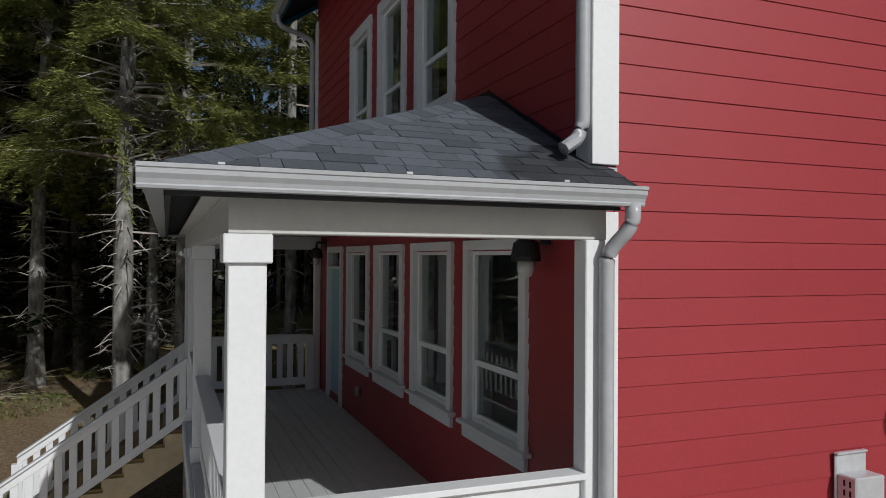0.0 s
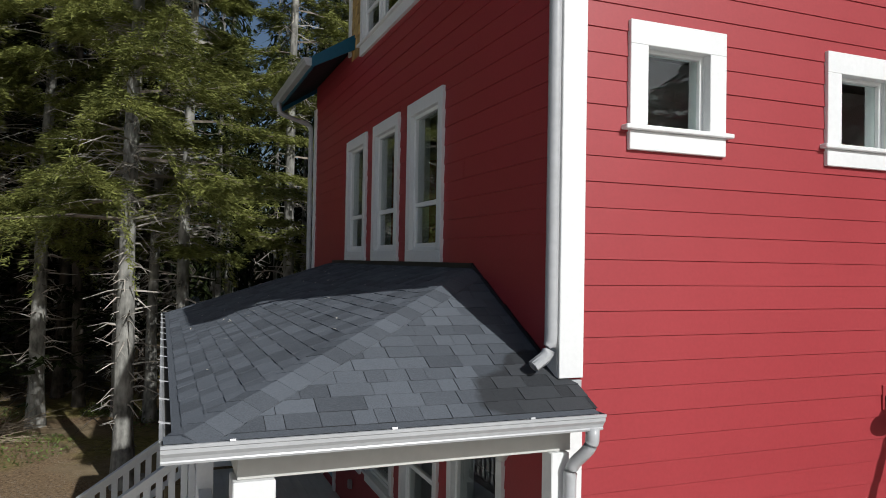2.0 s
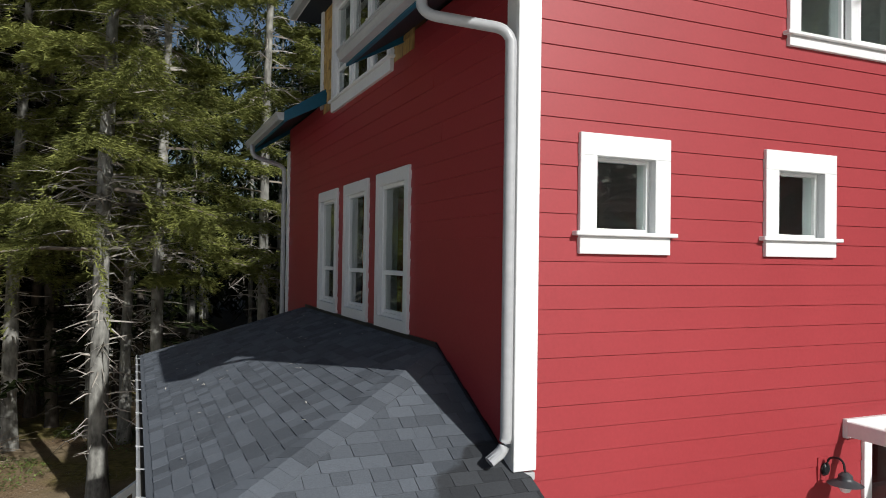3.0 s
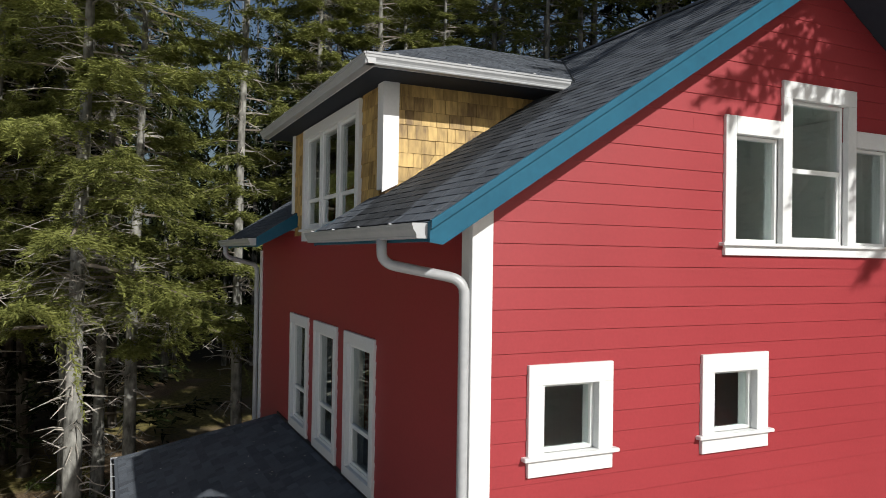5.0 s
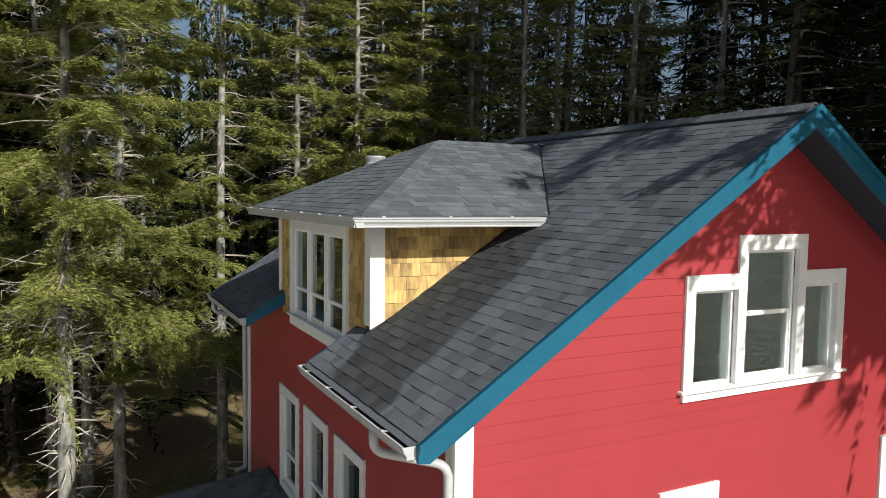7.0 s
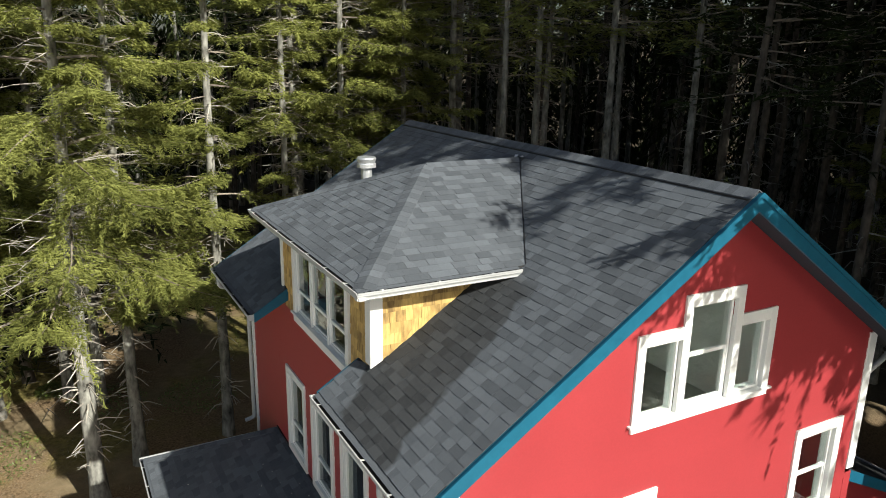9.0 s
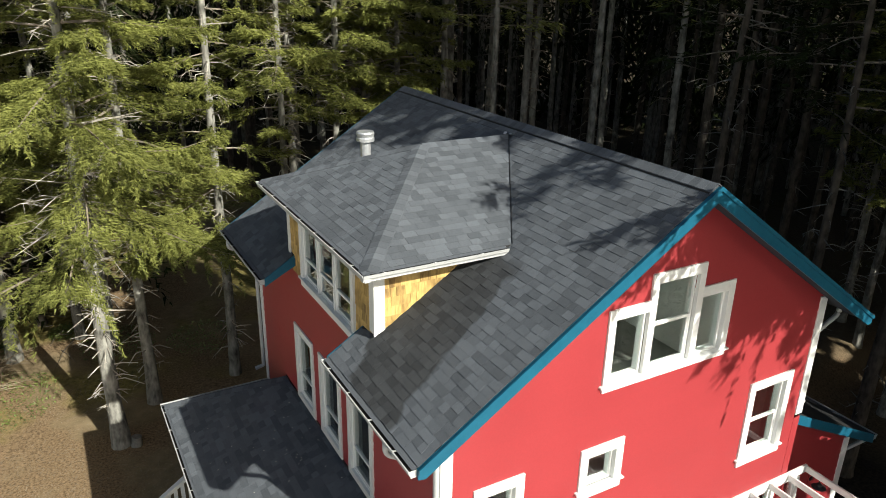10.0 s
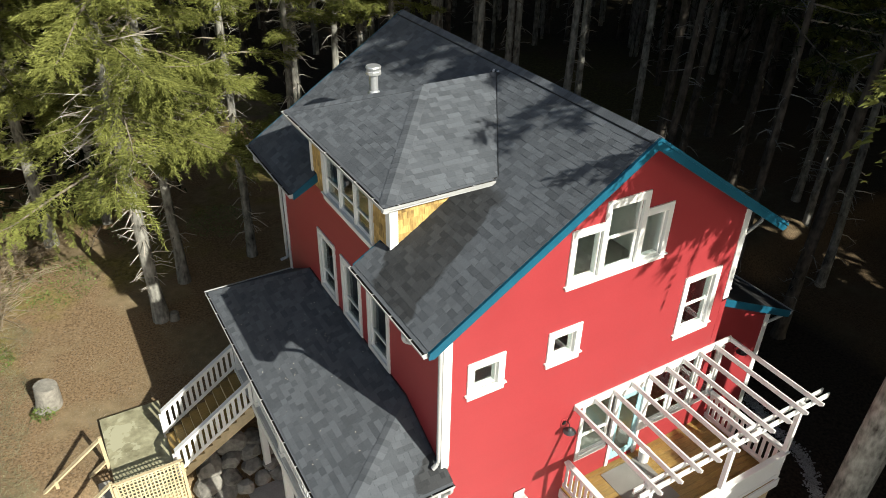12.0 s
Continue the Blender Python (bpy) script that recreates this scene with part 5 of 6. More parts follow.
bucket(5.62, -0.35)

# ---- wall fixtures ----


def barn_lamp(x, z, y=-0.02):
    l = empty("barn_lamp", pose(x, y, z) @ Matrix.Scale(0.78, 4), label="black gooseneck barn lamp on a red lap-sided wall", category="lamp")
    part("mounting_block", boxed(-0.1, 0.1, -0.012, 0.02, -0.13, 0.13, bevel=0.003), RED, l)
    bm = bmesh.new()
    tube(bm, [(0, -0.012, 0), (0, -0.03, 0), (0, -0.045, 0)], [0.07, 0.07, 0.04], 18)
    part("wall_plate", bm, BLACK, l)
    bm = bmesh.new()
    tube(bm, arc([(0, -0.03, 0.0), (0, -0.06, 0.15), (0, -0.24, 0.17), (0, -0.27, 0.02)], 7, 0.12), 0.013, 8)
    part("gooseneck", bm, BLACK, l)
    bm = bmesh.new()
    tube(bm, [(0, -0.27, 0.03), (0, -0.27, 0.0), (0, -0.27, -0.03), (0, -0.27, -0.05), (0, -0.27, -0.1), (0, -0.27, -0.115), (0, -0.27, -0.1), (0, -0.27, -0.05)], [0.035, 0.07, 0.075, 0.085, 0.185, 0.188, 0.18, 0.075], 24)
    shade = part("shade", bm, LAMP_GREY, l)
    bm = bmesh.new()
    tube(bm, [(0, -0.27, -0.08), (0, -0.27, -0.14), (0, -0.27, -0.18), (0, -0.27, -0.195)], [0.06, 0.065, 0.045, 0.01], 14)
    part("bulb", bm, VINYL, shade, "clear jar over the bulb", smooth=True)


barn_lamp(3.09, 2.71)
barn_lamp(9.1, 2.25, LY - 0.02)


def meter_box(x, z):
    b = empty("utility_box", pose(x, -0.03, z), label="galvanised metal vent hood on the red gable wall", category="vent hood")
    part("back_plate", boxed(-0.145, 0.145, -0.022, 0.0, -0.34, 0.1, bevel=0.008), STEEL, b)
    part("top_roll", boxed(-0.145, 0.145, -0.04, 0.002, 0.1, 0.118, bevel=0.008), STEEL, b)
    cover = part("cover", boxed(-0.135, 0.135, -0.17, -0.02, -0.36, -0.02, bevel=0.01), STEEL, b)
    for i in range(4):
        for y in (-0.125, -0.08):
            part("louvre", boxed(-0.1365, -0.134, y - 0.008, y + 0.008, -0.09 - i * 0.065, -0.05 - i * 0.065, bevel=0), BLACK, cover)


meter_box(2.035, 1.015)


def roof_vent():
    x, y = 1.6, 6.02
    z = DZ + (DEY1 - y) * (AZ - DZ) / (DEY1 - DYM)
    v = empty("roof_vent", pose(x, y, z), label="galvanised round flue pipe with a cap on a dormer roof", category="flue")
    bm = bmesh.new()
    tube(bm, [(0, 0, -0.15), (0, 0, 0.52)], 0.1, 20)
    part("pipe", bm, FLUE, v, smooth=False)
    bm = bmesh.new()
    tube(bm, [(0, 0, 0.46), (0, 0, 0.475), (0, 0, 0.54), (0, 0, 0.55), (0, 0, 0.63), (0, 0, 0.66)], [0.12, 0.175, 0.175, 0.155, 0.18, 0.16], 20)
    part("cap", bm, FLUE, v)
    bm = bmesh.new()
    tube(bm, [(0, 0, -0.1), (0, 0, 0.07), (0, 0, 0.09)], [0.17, 0.125, 0.105], 20)
    part("flashing", bm, FLUE, v)


roof_vent()

# ---- below the porch: landing front, lower stairs, boulders, patio ----


def lattice():
    l = empty("lattice_panel", pose(-5.92, 6.03, LAND - 0.45), label="raw wooden lattice panel at the edge of a landing", category="lattice")
    W, H = 1.72, 1.45
    part("top_rail", boxed(-0.02, W, -0.05, 0.05, H - 0.04, H + 0.005), LUMBER, l)
    for x in (0.0, W - 0.08):
        part("post", boxed(x, x + 0.08, -0.05, 0.03, 0, H + 0.03), LUMBER, l)
    n = 17
    for i in range(n):
        x = 0.1 + i * (W - 0.22) / (n - 1)
        part("slat", boxed(x - 0.018, x + 0.018, -0.012, -0.004, 0.05, H - 0.07, bevel=0), LUMBER, l)
    for i in range(11):
        z = 0.1 + i * (H - 0.24) / 10
        part("slat", boxed(0.08, W - 0.08, -0.003, 0.005, z - 0.018, z + 0.018, bevel=0), LUMBER, l)


lattice()


def lower_stairs():
    s = empty("lower_stairs", pose(-5.94, 6.1, LAND), label="raw lumber garden steps with a sloping handrail and grey stone treads", category="stairs")
    for y, z in ((1.72, 1.0), (1.72, 0.16), (0.0, 1.0)):
        bm = bmesh.new()
        beam_between(bm, (0.0, y, z), (-3.6, y, z - 2.63), 0.13, 0.05)
        part("handrail", bm, LUMBER, s)
    for y in (0.0, 1.72):
        for x in (0.0, -1.3, -2.6):
            z = 1.0 + x * 0.73
            part("post", boxed(x - 0.045, x + 0.045, y - 0.045, y + 0.045, z - 1.5, z + 0.04), LUMBER, s)
    for i in range(5):
        x = -0.06 - 0.3 * i
        part("tread", boxed(x - 0.3, x + 0.02, 0.06, 1.66, -0.22 - 0.18 * i - 0.16, -0.22 - 0.18 * i, bevel=0.015), CONCRETE, s, "pale grey stone tread")


lower_stairs()
tagged(finish("patio", boxed(-2.75, -0.02, -0.3, 5.98, -2.75, -2.46), CONCRETE), "pale concrete patio slab under a porch", "patio", kind="structure")


def boulder(x, y, z, r, seed):
    bm = bmesh.new()
    bmesh.ops.create_icosphere(bm, subdivisions=2, radius=1.0)
    rnd = random.Random(seed)
    sx, sy, sz = rnd.uniform(0.85, 1.3), rnd.uniform(0.75, 1.1), rnd.uniform(0.6, 0.9)
    off = Vector((seed * 3.1, seed * 1.7, 0))
    flats = [Vector((rnd.gauss(0, 1), rnd.gauss(0, 1), rnd.gauss(0, 1))).normalized() for _ in range(8)]
    for v in bm.verts:
        n = noise.noise(v.co * 1.3 + off) * 0.35 + noise.noise(v.co * 3.1 + off) * 0.12
        v.co = v.co * (1 + n)
        for f in flats:   # cleft faces
            d = v.co.dot(f) - 0.72
            if d > 0:
                v.co -= f * d
        v.co = Vector((max(-0.85, min(0.85, v.co.x)) * sx * r, max(-0.85, min(0.85, v.co.y)) * sy * r, max(-0.8, min(0.8, v.co.z)) * sz * r))
    ob = finish("boulder", bm, ROCK)
    ob.matrix_basis = pose(x, y, z, rnd.uniform(-15, 15), rnd.uniform(-15, 15), rnd.uniform(0, 180))
    tagged(ob, "rough grey boulder in a dry-stacked retaining bank", "boulder", "boulders")


def bank():
    rnd = random.Random(31)
    k = 0
    for row in range(4):
        x = -4.15 + 0.1 * row
        while x < -1.75:
            r = rnd.uniform(0.3, 0.46)
            x += r * 0.85
            k += 1
            boulder(x, 6.12 + row * 0.3 + rnd.uniform(-0.08, 0.08), -2.34 + row * 0.28, r, k)
            x += r * 0.8


bank()


def stump(x, y, size=1.0):
    z = ground_height(x, y)
    s = empty("tree_stump", pose(x, y, z - 0.1), label="weathered grey hollow tree stump", category="stump")
    bm = bmesh.new()
    tube(bm, [(0, 0, 0), (0.02, 0, 0.12), (0.04, -0.02, 0.4), (0.07, -0.05, 0.8), (0.075, -0.052, 0.84), (0.075, -0.05, 0.835), (0.06, -0.04, 0.7)], [0.42, 0.35, 0.31, 0.29, 0.285, 0.21, 0.17], 24)
    for v in bm.verts:
        n = noise.noise(v.co * 3.5)
        v.co.x *= 1 + 0.09 * n
        v.co.y *= 1 + 0.09 * n
    bmesh.ops.scale(bm, verts=bm.verts, vec=(size, size, size))
    bole = part("bole", bm, STUMP, s)
    bm = bmesh.new()
    tube(bm, [(0.06 * size, -0.04 * size, 0.6 * size), (0.07 * size, -0.045 * size, 0.79 * size)], [0.2 * size, 0.2 * size], 20)
    part("rotten_heart", bm, BRUSH, bole, "brown rotten heart of the stump")


stump(-7.12, 11.25, 1.12)
stump(-2.85, 13.75, 0.5)


def leaf_patch(name, x, y, r, h, n, mat, label, cat, seed, size=(0.09, 0.05)):
    rng = np.random.default_rng(seed)
    rr, a = r * np.sqrt(rng.random(n)), rng.uniform(0, 2 * np.pi, n)
    gx, gy = x + rr * np.cos(a), y + rr * np.sin(a)
    gz = np.array([ground_height(p, q) for p, q in zip(gx, gy)]) + h * rng.random(n) * (1 - (rr / r) ** 2 * 0.7)
    P = np.stack([gx, gy, gz], 1)
    D = rng.normal(0, 1, (n, 3)) * np.array((1, 1, 0.5))
    D /= np.linalg.norm(D, axis=1)[:, None]
    W = np.cross(D, rng.normal(0, 0.4, (n, 3)) + np.array((0, 0, 1)))
    W /= np.linalg.norm(W, axis=1)[:, None] + 1e-6
    ln, wd = size[0] * rng.uniform(0.5, 1.6, (n, 1)), size[1] * rng.uniform(0.5, 1.3, (n, 1)) * 0.5
    q = np.stack([P, P + D * ln * 0.5 + W * wd, P + D * ln, P + D * ln * 0.5 - W * wd], axis=1)
    tagged(leaf_mesh(name, q, mat, None), label, cat, kind="stuff")


def leaf_mesh(name, quads, mat, parent):
    quads = np.asarray(quads, dtype=np.float32)
    k, c = quads.shape[:2]
    me = bpy.data.meshes.new(name)
    me.vertices.add(c * k)
    me.vertices.foreach_set("co", quads.reshape(-1))
    me.loops.add(c * k)
    me.loops.foreach_set("vertex_index", np.arange(c * k, dtype=np.int32))
    me.polygons.add(k)
    me.polygons.foreach_set("loop_start", np.arange(0, c * k, c, dtype=np.int32))
    me.materials.append(mat)
    me.update(calc_edges=True)
    ob = new(name, me)
    ob.parent = parent
    return ob


def undergrowth():
    rnd = random.Random(12)
    leaf_patch("shrub", -7.3, 10.9, 0.38, 0.35, 260, HERB, "small green shrub beside a stump", "shrub", 1)
    leaf_patch("low_plants", -6.5, 18.3, 1.9, 0.2, 1300, HERB, "low green plants at the edge of the woods", "plants", 2)
    leaf_patch("low_plants", -8.6, 14.2, 0.8, 0.22, 420, HERB, "low green plants at the edge of the woods", "plants", 3)
    for i in range(10):
        leaf_patch("low_plants", rnd.uniform(-14, 10), rnd.uniform(14.5, 24), rnd.uniform(0.6, 1.8), 0.35, 900, HERB, "low mossy plants on the forest floor", "plants", 10 + i)
    for i, (gx, gy, gr) in enumerate(((-9.0, 8.2, 1.3), (-9.1, 10.4, 1.4), (-8.8, 12.6, 1.3), (-8.7, 15.2, 1.5))):
        leaf_patch("dry_grass", gx, gy, gr, 0.16, 2600, STRAW, "dry grey-green grass at the edge of the clearing", "grass", 60 + i, size=(0.16, 0.012))
    leaf_patch("forest_litter", -6.5, 12.5, 6.5, 0.03, 8000, BRUSH, "scattered dry twigs and wood chips on the soil", "litter", 40, size=(0.13, 0.011))
    leaf_patch("wood_chips", -6.2, 10.5, 4.5, 0.02, 13000, BRUSH, "pale wood chips strewn over the mulch", "litter", 41, size=(0.045, 0.015))
    # a narrow curved strip of pebbles round the dark soil
    rng = np.random.default_rng(42)
    line = np.array(((12.95, 1.7), (12.75, 1.0), (12.52, 0.3), (12.42, -0.5), (12.2, -1.1), (11.8, -1.6), (11.3, -2.15), (10.7, -2.7)))
    n = 2600
    t = rng.uniform(0, len(line) - 1.001, n)
    k, u = t.astype(int), (t % 1)[:, None]
    P = line[k] * (1 - u) + line[k + 1] * u + rng.normal(0, 0.1, (n, 2))
    P = np.concatenate([P, np.array([[ground_height(x, y) + 0.01] for x, y in P])], axis=1)
    a = rng.uniform(0, 2 * math.pi, n)
    size = rng.uniform(0.02, 0.05, (n, 1))
    D = np.stack([np.cos(a), np.sin(a), rng.normal(0, 0.25, n)], 1) * size
    W = np.stack([-np.sin(a), np.cos(a), rng.normal(0, 0.25, n)], 1) * size * 0.8
    up = np.array((0, 0, 1.0)) * size * 0.5
    pebbles = np.concatenate([np.stack([P - D, P - W, P + up], 1), np.stack([P - W, P + D, P + up], 1), np.stack([P + D, P + W, P + up], 1), np.stack([P + W, P - D, P + up], 1)])
    tagged(leaf_mesh("gravel_strip", pebbles, PEBBLE, None), "narrow curved strip of pale pebbles on dark soil", "gravel", kind="stuff")

undergrowth()


def brush_pile(x, y, r, n, seed):
    rnd = random.Random(seed)
    bm = bmesh.new()
    for i in range(n):
        a, rr = rnd.uniform(0, 6.28), r * math.sqrt(rnd.random())
        p = Vector((x + rr * math.cos(a), y + rr * math.sin(a), 0))
        p.z = ground_height(p.x, p.y) + rnd.random() * 0.7 * (1 - rr / r)
        d = Vector((rnd.gauss(0, 1), rnd.gauss(0, 1), rnd.gauss(0, 0.35))).normalized() * rnd.uniform(0.5, 1.8)
        q = p + d + Vector((0, 0, rnd.uniform(-0.1, 0.2)))
        q.z = max(q.z, ground_height(q.x, q.y) + 0.02)
        tube(bm, [p, (p + q) / 2 + Vector((0, 0, rnd.uniform(0, 0.15))), q], [0.014, 0.01, 0.003], 3, caps=False)
    tagged(finish("brush_pile", bm, BRUSH), "heap of dry grey-brown cut branches", "brush", kind="stuff")


brush_pile(-8.3, 20.0, 2.0, 420, 3)
brush_pile(-10.5, 14.5, 1.8, 260, 4)
brush_pile(-9.4, 17.6, 2.0, 420, 5)
brush_pile(-11.6, 12.4, 1.6, 160, 6)


def roof_litter():
    rng = np.random.default_rng(9)
    n = 60
    x = rng.uniform(-2.2, -0.15, n)
    y = rng.uniform(0.6, 7.0, n)
    z = PZ + (PW - PZ) * (x - PX) / -PX + 0.018
    P = np.stack([x, y, z], 1)
    keep = y > PY0 + (x - PX) / -PX * (PA0 - PY0) + 0.2
    P = P[keep]
    n = len(P)
    D = rng.normal(0, 1, (n, 3)) * np.array((1, 1, 0.3))
    D /= np.linalg.norm(D, axis=1)[:, None]
    W = np.cross(D, np.array((0, 0, 1.0)))
    q = np.stack([P, P + D * 0.025 + W * 0.008, P + D * 0.05, P + D * 0.025 - W * 0.008], axis=1)
    tagged(leaf_mesh("roof_litter", q, SPECK, None), "pale bits of litter on a porch roof", "litter", kind="stuff")


roof_litter()


def thicket():
    """Dry lower boughs and brush that fill the foot of the woods."""
    rnd = random.Random(61)
    bm = bmesh.new()
    for i in range(420):
        x, y = rnd.uniform(-19, -3.5), rnd.uniform(20.5, 30)
        z = ground_height(x, y) + 4.6 * rnd.random() ** 1.3
        a, L = rnd.uniform(0, 6.28), rnd.uniform(0.5, 2.0)
        p = Vector((x, y, z))
        q = p + Vector((math.cos(a) * L, math.sin(a) * L, rnd.uniform(-0.7, 0.35)))
        tube(bm, [p, (p + q) / 2 + Vector((0, 0, rnd.uniform(0, 0.2))), q], [0.02, 0.014, 0.004], 3, caps=False)
    tagged(finish("dry_thicket", bm, BARK_SHADED), "tangle of dry brown lower boughs in the woods", "brush", kind="stuff")


thicket()

# ---- trees ----


def twigs_to(bm, a, b, r0, r1, seg=3, mid=None):
    pts = [a, b] if mid is None else [a, mid, b]
    rr = [r0, r1] if mid is None else [r0, (r0 + r1) / 2, r1]
    tube(bm, pts, rr, seg, caps=False)


def spruce(seed, height, bare, spread, branches, radius, leaf=(0.16, 0.05), twigs=13, per_twig=9, needles=None, dead=34, lean=0.01, low=1.0, bark=None, edge=0.0, fine=False, shape=0.6, heading=-math.pi / 2, fan=(-1.8, 1.8), twig=None):
    """A conifer: tapered trunk, dead lower twigs, and drooping limbs with sprays of small needled shoots."""
    rng = np.random.default_rng(seed)
    rnd = random.Random(seed)
    t = empty("spruce_tree", pose(0, 0, 0), label="tall spruce with grey trunk, bare lower twigs and drooping limbs", category="tree", group="forest trees")
    ph = rnd.uniform(0, 6)
    axis = lambda h: Vector((lean * h + 0.05 * math.sin(h * 0.35 + ph), 0.05 * math.cos(h * 0.3 + ph), h))
    rad = lambda h: radius * (1 - h / height) ** 0.75 * (1.0 + 0.35 * math.exp(-h * 1.6)) + 0.01
    bm = bmesh.new()
    hs = [-0.3, 0.0, 0.25, 0.7, 1.5, *[1.5 + (height - 1.5) * i / 14 for i in range(1, 15)]]
    tube(bm, [axis(h) for h in hs], [rad(max(h, 0)) for h in hs], 10, up=Vector((1, 0, 0)))
    for v in bm.verts:
        n = noise.noise(v.co * 2.3 + Vector((seed, 0, 0)))
        c = axis(v.co.z)
        v.co += (v.co - c) * (0.18 * n)
    part("trunk", bm, bark or BARK, t, smooth=True)
    bm = bmesh.new()
    for i in range(dead):
        h = rnd.uniform(0.8, bare + 2.5)
        az = rnd.uniform(0, 2 * math.pi)
        L = rnd.uniform(0.25, 1.25) * (0.55 + 0.5 * h / (bare + 2))
        a = axis(h)
        d = Vector((math.cos(az), math.sin(az), rnd.uniform(-0.35, 0.25)))
        m = a + d * L * 0.5 + Vector((0, 0, 0.05))
        b = a + d * L + Vector((rnd.uniform(-0.1, 0.1), rnd.uniform(-0.1, 0.1), rnd.uniform(-0.25, 0.1)))
        twigs_to(bm, a, b, 0.032, 0.008, 3, m)
        for j in range(rnd.randint(0, 3)):
            p = m.lerp(b, rnd.random())
            q = p + Vector((rnd.uniform(-1, 1), rnd.uniform(-1, 1), rnd.uniform(-0.8, 0.3))) * 0.3
            twigs_to(bm, p, q, 0.007, 0.002)
    # bleached dead branches between the living ones
    for i in range(dead * 5 // 4 if dead > 40 else 0):
        h = rnd.uniform(bare, bare + (height - bare) * 0.7)
        az = rnd.uniform(0, 2 * math.pi)
        L = rnd.uniform(0.2, 0.5) * spread * (1 - (h - bare) / (height - bare)) ** 0.6
        a = axis(h)
        d = Vector((math.cos(az), math.sin(az), rnd.uniform(-0.3, 0.25)))
        m = a + d * L * 0.5 + Vector((rnd.uniform(-0.1, 0.1), rnd.uniform(-0.1, 0.1), 0.06))
        b = a + d * L + Vector((rnd.uniform(-0.2, 0.2), rnd.uniform(-0.2, 0.2), rnd.uniform(-0.3, 0.15)))
        twigs_to(bm, a, b, 0.024, 0.005, 3, m)
        for j in range(rnd.randint(3, 8)):
            p = m.lerp(b, rnd.random())
            q = p + Vector((rnd.uniform(-1, 1), rnd.uniform(-1, 1), rnd.uniform(-0.7, 0.4))) * 0.45
            twigs_to(bm, p, q, 0.008, 0.002)
    tagged(part("dead_wood", bm, twig or DEADWOOD, t, "bare dead twigs"), kind="stuff")
    wood = bmesh.new()
    quads = []
    for i in range(branches):
        f = ((i + rnd.random()) / branches) ** 0.9
        h = bare + (height - bare - 0.3) * f
        az = i * 2.399 + rnd.uniform(-0.7, 0.7)
        if rnd.random() < edge:   # the heavier limbs grow towards the clearing
            az = heading + max(fan[0], min(fan[1], rnd.gauss(0, 0.8)))
        L = spread * (1 - f) ** shape * rnd.choice((0.4, 0.75, 0.95, 1.0, 1.15)) * rnd.uniform(0.85, 1.1) * min(1.0, low + f * 3) + 0.3
        out = Vector((math.cos(az), math.sin(az), 0))
        side = Vector((-out.y, out.x, 0))
        a = axis(h)
        rise, droop, swing = rnd.uniform(-0.05, 0.2), rnd.uniform(0.18, 0.46), rnd.uniform(-0.2, 0.2)
        pt = lambda s: a + out * (L * s) + side * (L * swing * s * s) + Vector((0, 0, L * (rise * s - droop * s * s + 0.22 * s ** 4)))
        pts = [pt(s) for s in (0, 0.25, 0.5, 0.75, 1.0)]
        r0 = 0.008 + 0.009 * L
        tube(wood, pts, [r0, r0 * 0.8, r0 * 0.55, r0 * 0.35, 0.004], 3, caps=False)
        for k in range(twigs):
            s = 0.24 + 0.76 * (k + rnd.random()) / twigs
            base = pt(s)
            tl = L * (0.4 * (1.06 - s) + 0.06) * rnd.uniform(0.5, 1.1) + 0.12
            sg = 1 if k % 2 else -1
            d = (out * rnd.uniform(0.55, 1.0) + side * sg * rnd.uniform(0.5, 1.0) + Vector((0, 0, rnd.uniform(-0.16, 0.1)))).normalized()
            if k >= twigs - 2:
                d = (out + Vector((0, 0, rnd.uniform(-0.4, 0.0)))).normalized()
            n = max(5, int(per_twig * (0.35 + 2.4 * tl / spread)))
            u = rng.random(n) ** 0.8
            hang = 1.0 if rnd.random() < 0.85 else 2.6
            P = np.array(base)[None] + np.array(d)[None] * (u * tl)[:, None] + rng.normal(0, 1, (n, 3)) * np.array((0.025, 0.025, 0.05))[None]
            P[:, 2] -= 0.34 * hang * (u * tl) ** 2
            sw = np.cross(np.array(d), (0, 0, 1.0))
            D = np.array(d)[None] * 0.8 + sw[None] * rng.choice((-0.75, 0.75), (n, 1)) * rng.uniform(0.35, 1.1, (n, 1)) + rng.normal(0, 1, (n, 3)) * np.array((0.14, 0.14, 0.16))[None] + np.array((0, 0, -0.3))[None] * rng.random((n, 1)) * hang
            D /= np.linalg.norm(D, axis=1)[:, None]
            R = rng.normal(0, 0.5, (n, 3)) + np.array((0, 0, 0.9))[None]
            W = np.cross(D, R)
            W /= np.linalg.norm(W, axis=1)[:, None] + 1e-6
            ln = leaf[0] * rng.uniform(0.6, 1.4, (n, 1))
            wd = leaf[1] * rng.uniform(0.6, 1.3, (n, 1)) * 0.5
            if fine:
                q = np.stack([P - W * wd, P + W * wd, P + D * ln], axis=1)
            else:
                q = np.stack([P, P + D * ln * 0.45 + W * wd, P + D * ln, P + D * ln * 0.45 - W * wd], axis=1)
            quads.append(q)
    tagged(part("limb_wood", wood, LIMB, t, "grey living limbs"), kind="stuff")
    leaf_mesh("crown", np.concatenate(quads), needles or NEEDLES, t)
    return t


def plant(proto, spots, sc=(0.85, 1.15), seed=3, turn=180):
    rnd = random.Random(seed)
    for x, y, *rest in spots:
        s = rest[0] if rest else rnd.uniform(*sc)
        m = pose(x, y, ground_height(x, y) - 0.05, rnd.uniform(-1.5, 1.5), rnd.uniform(-1.5, 1.5), rnd.uniform(-turn, turn))
        c = copy_thing(proto, m)
        c.matrix_basis = m @ Matrix.Diagonal((s, s, s, 1))


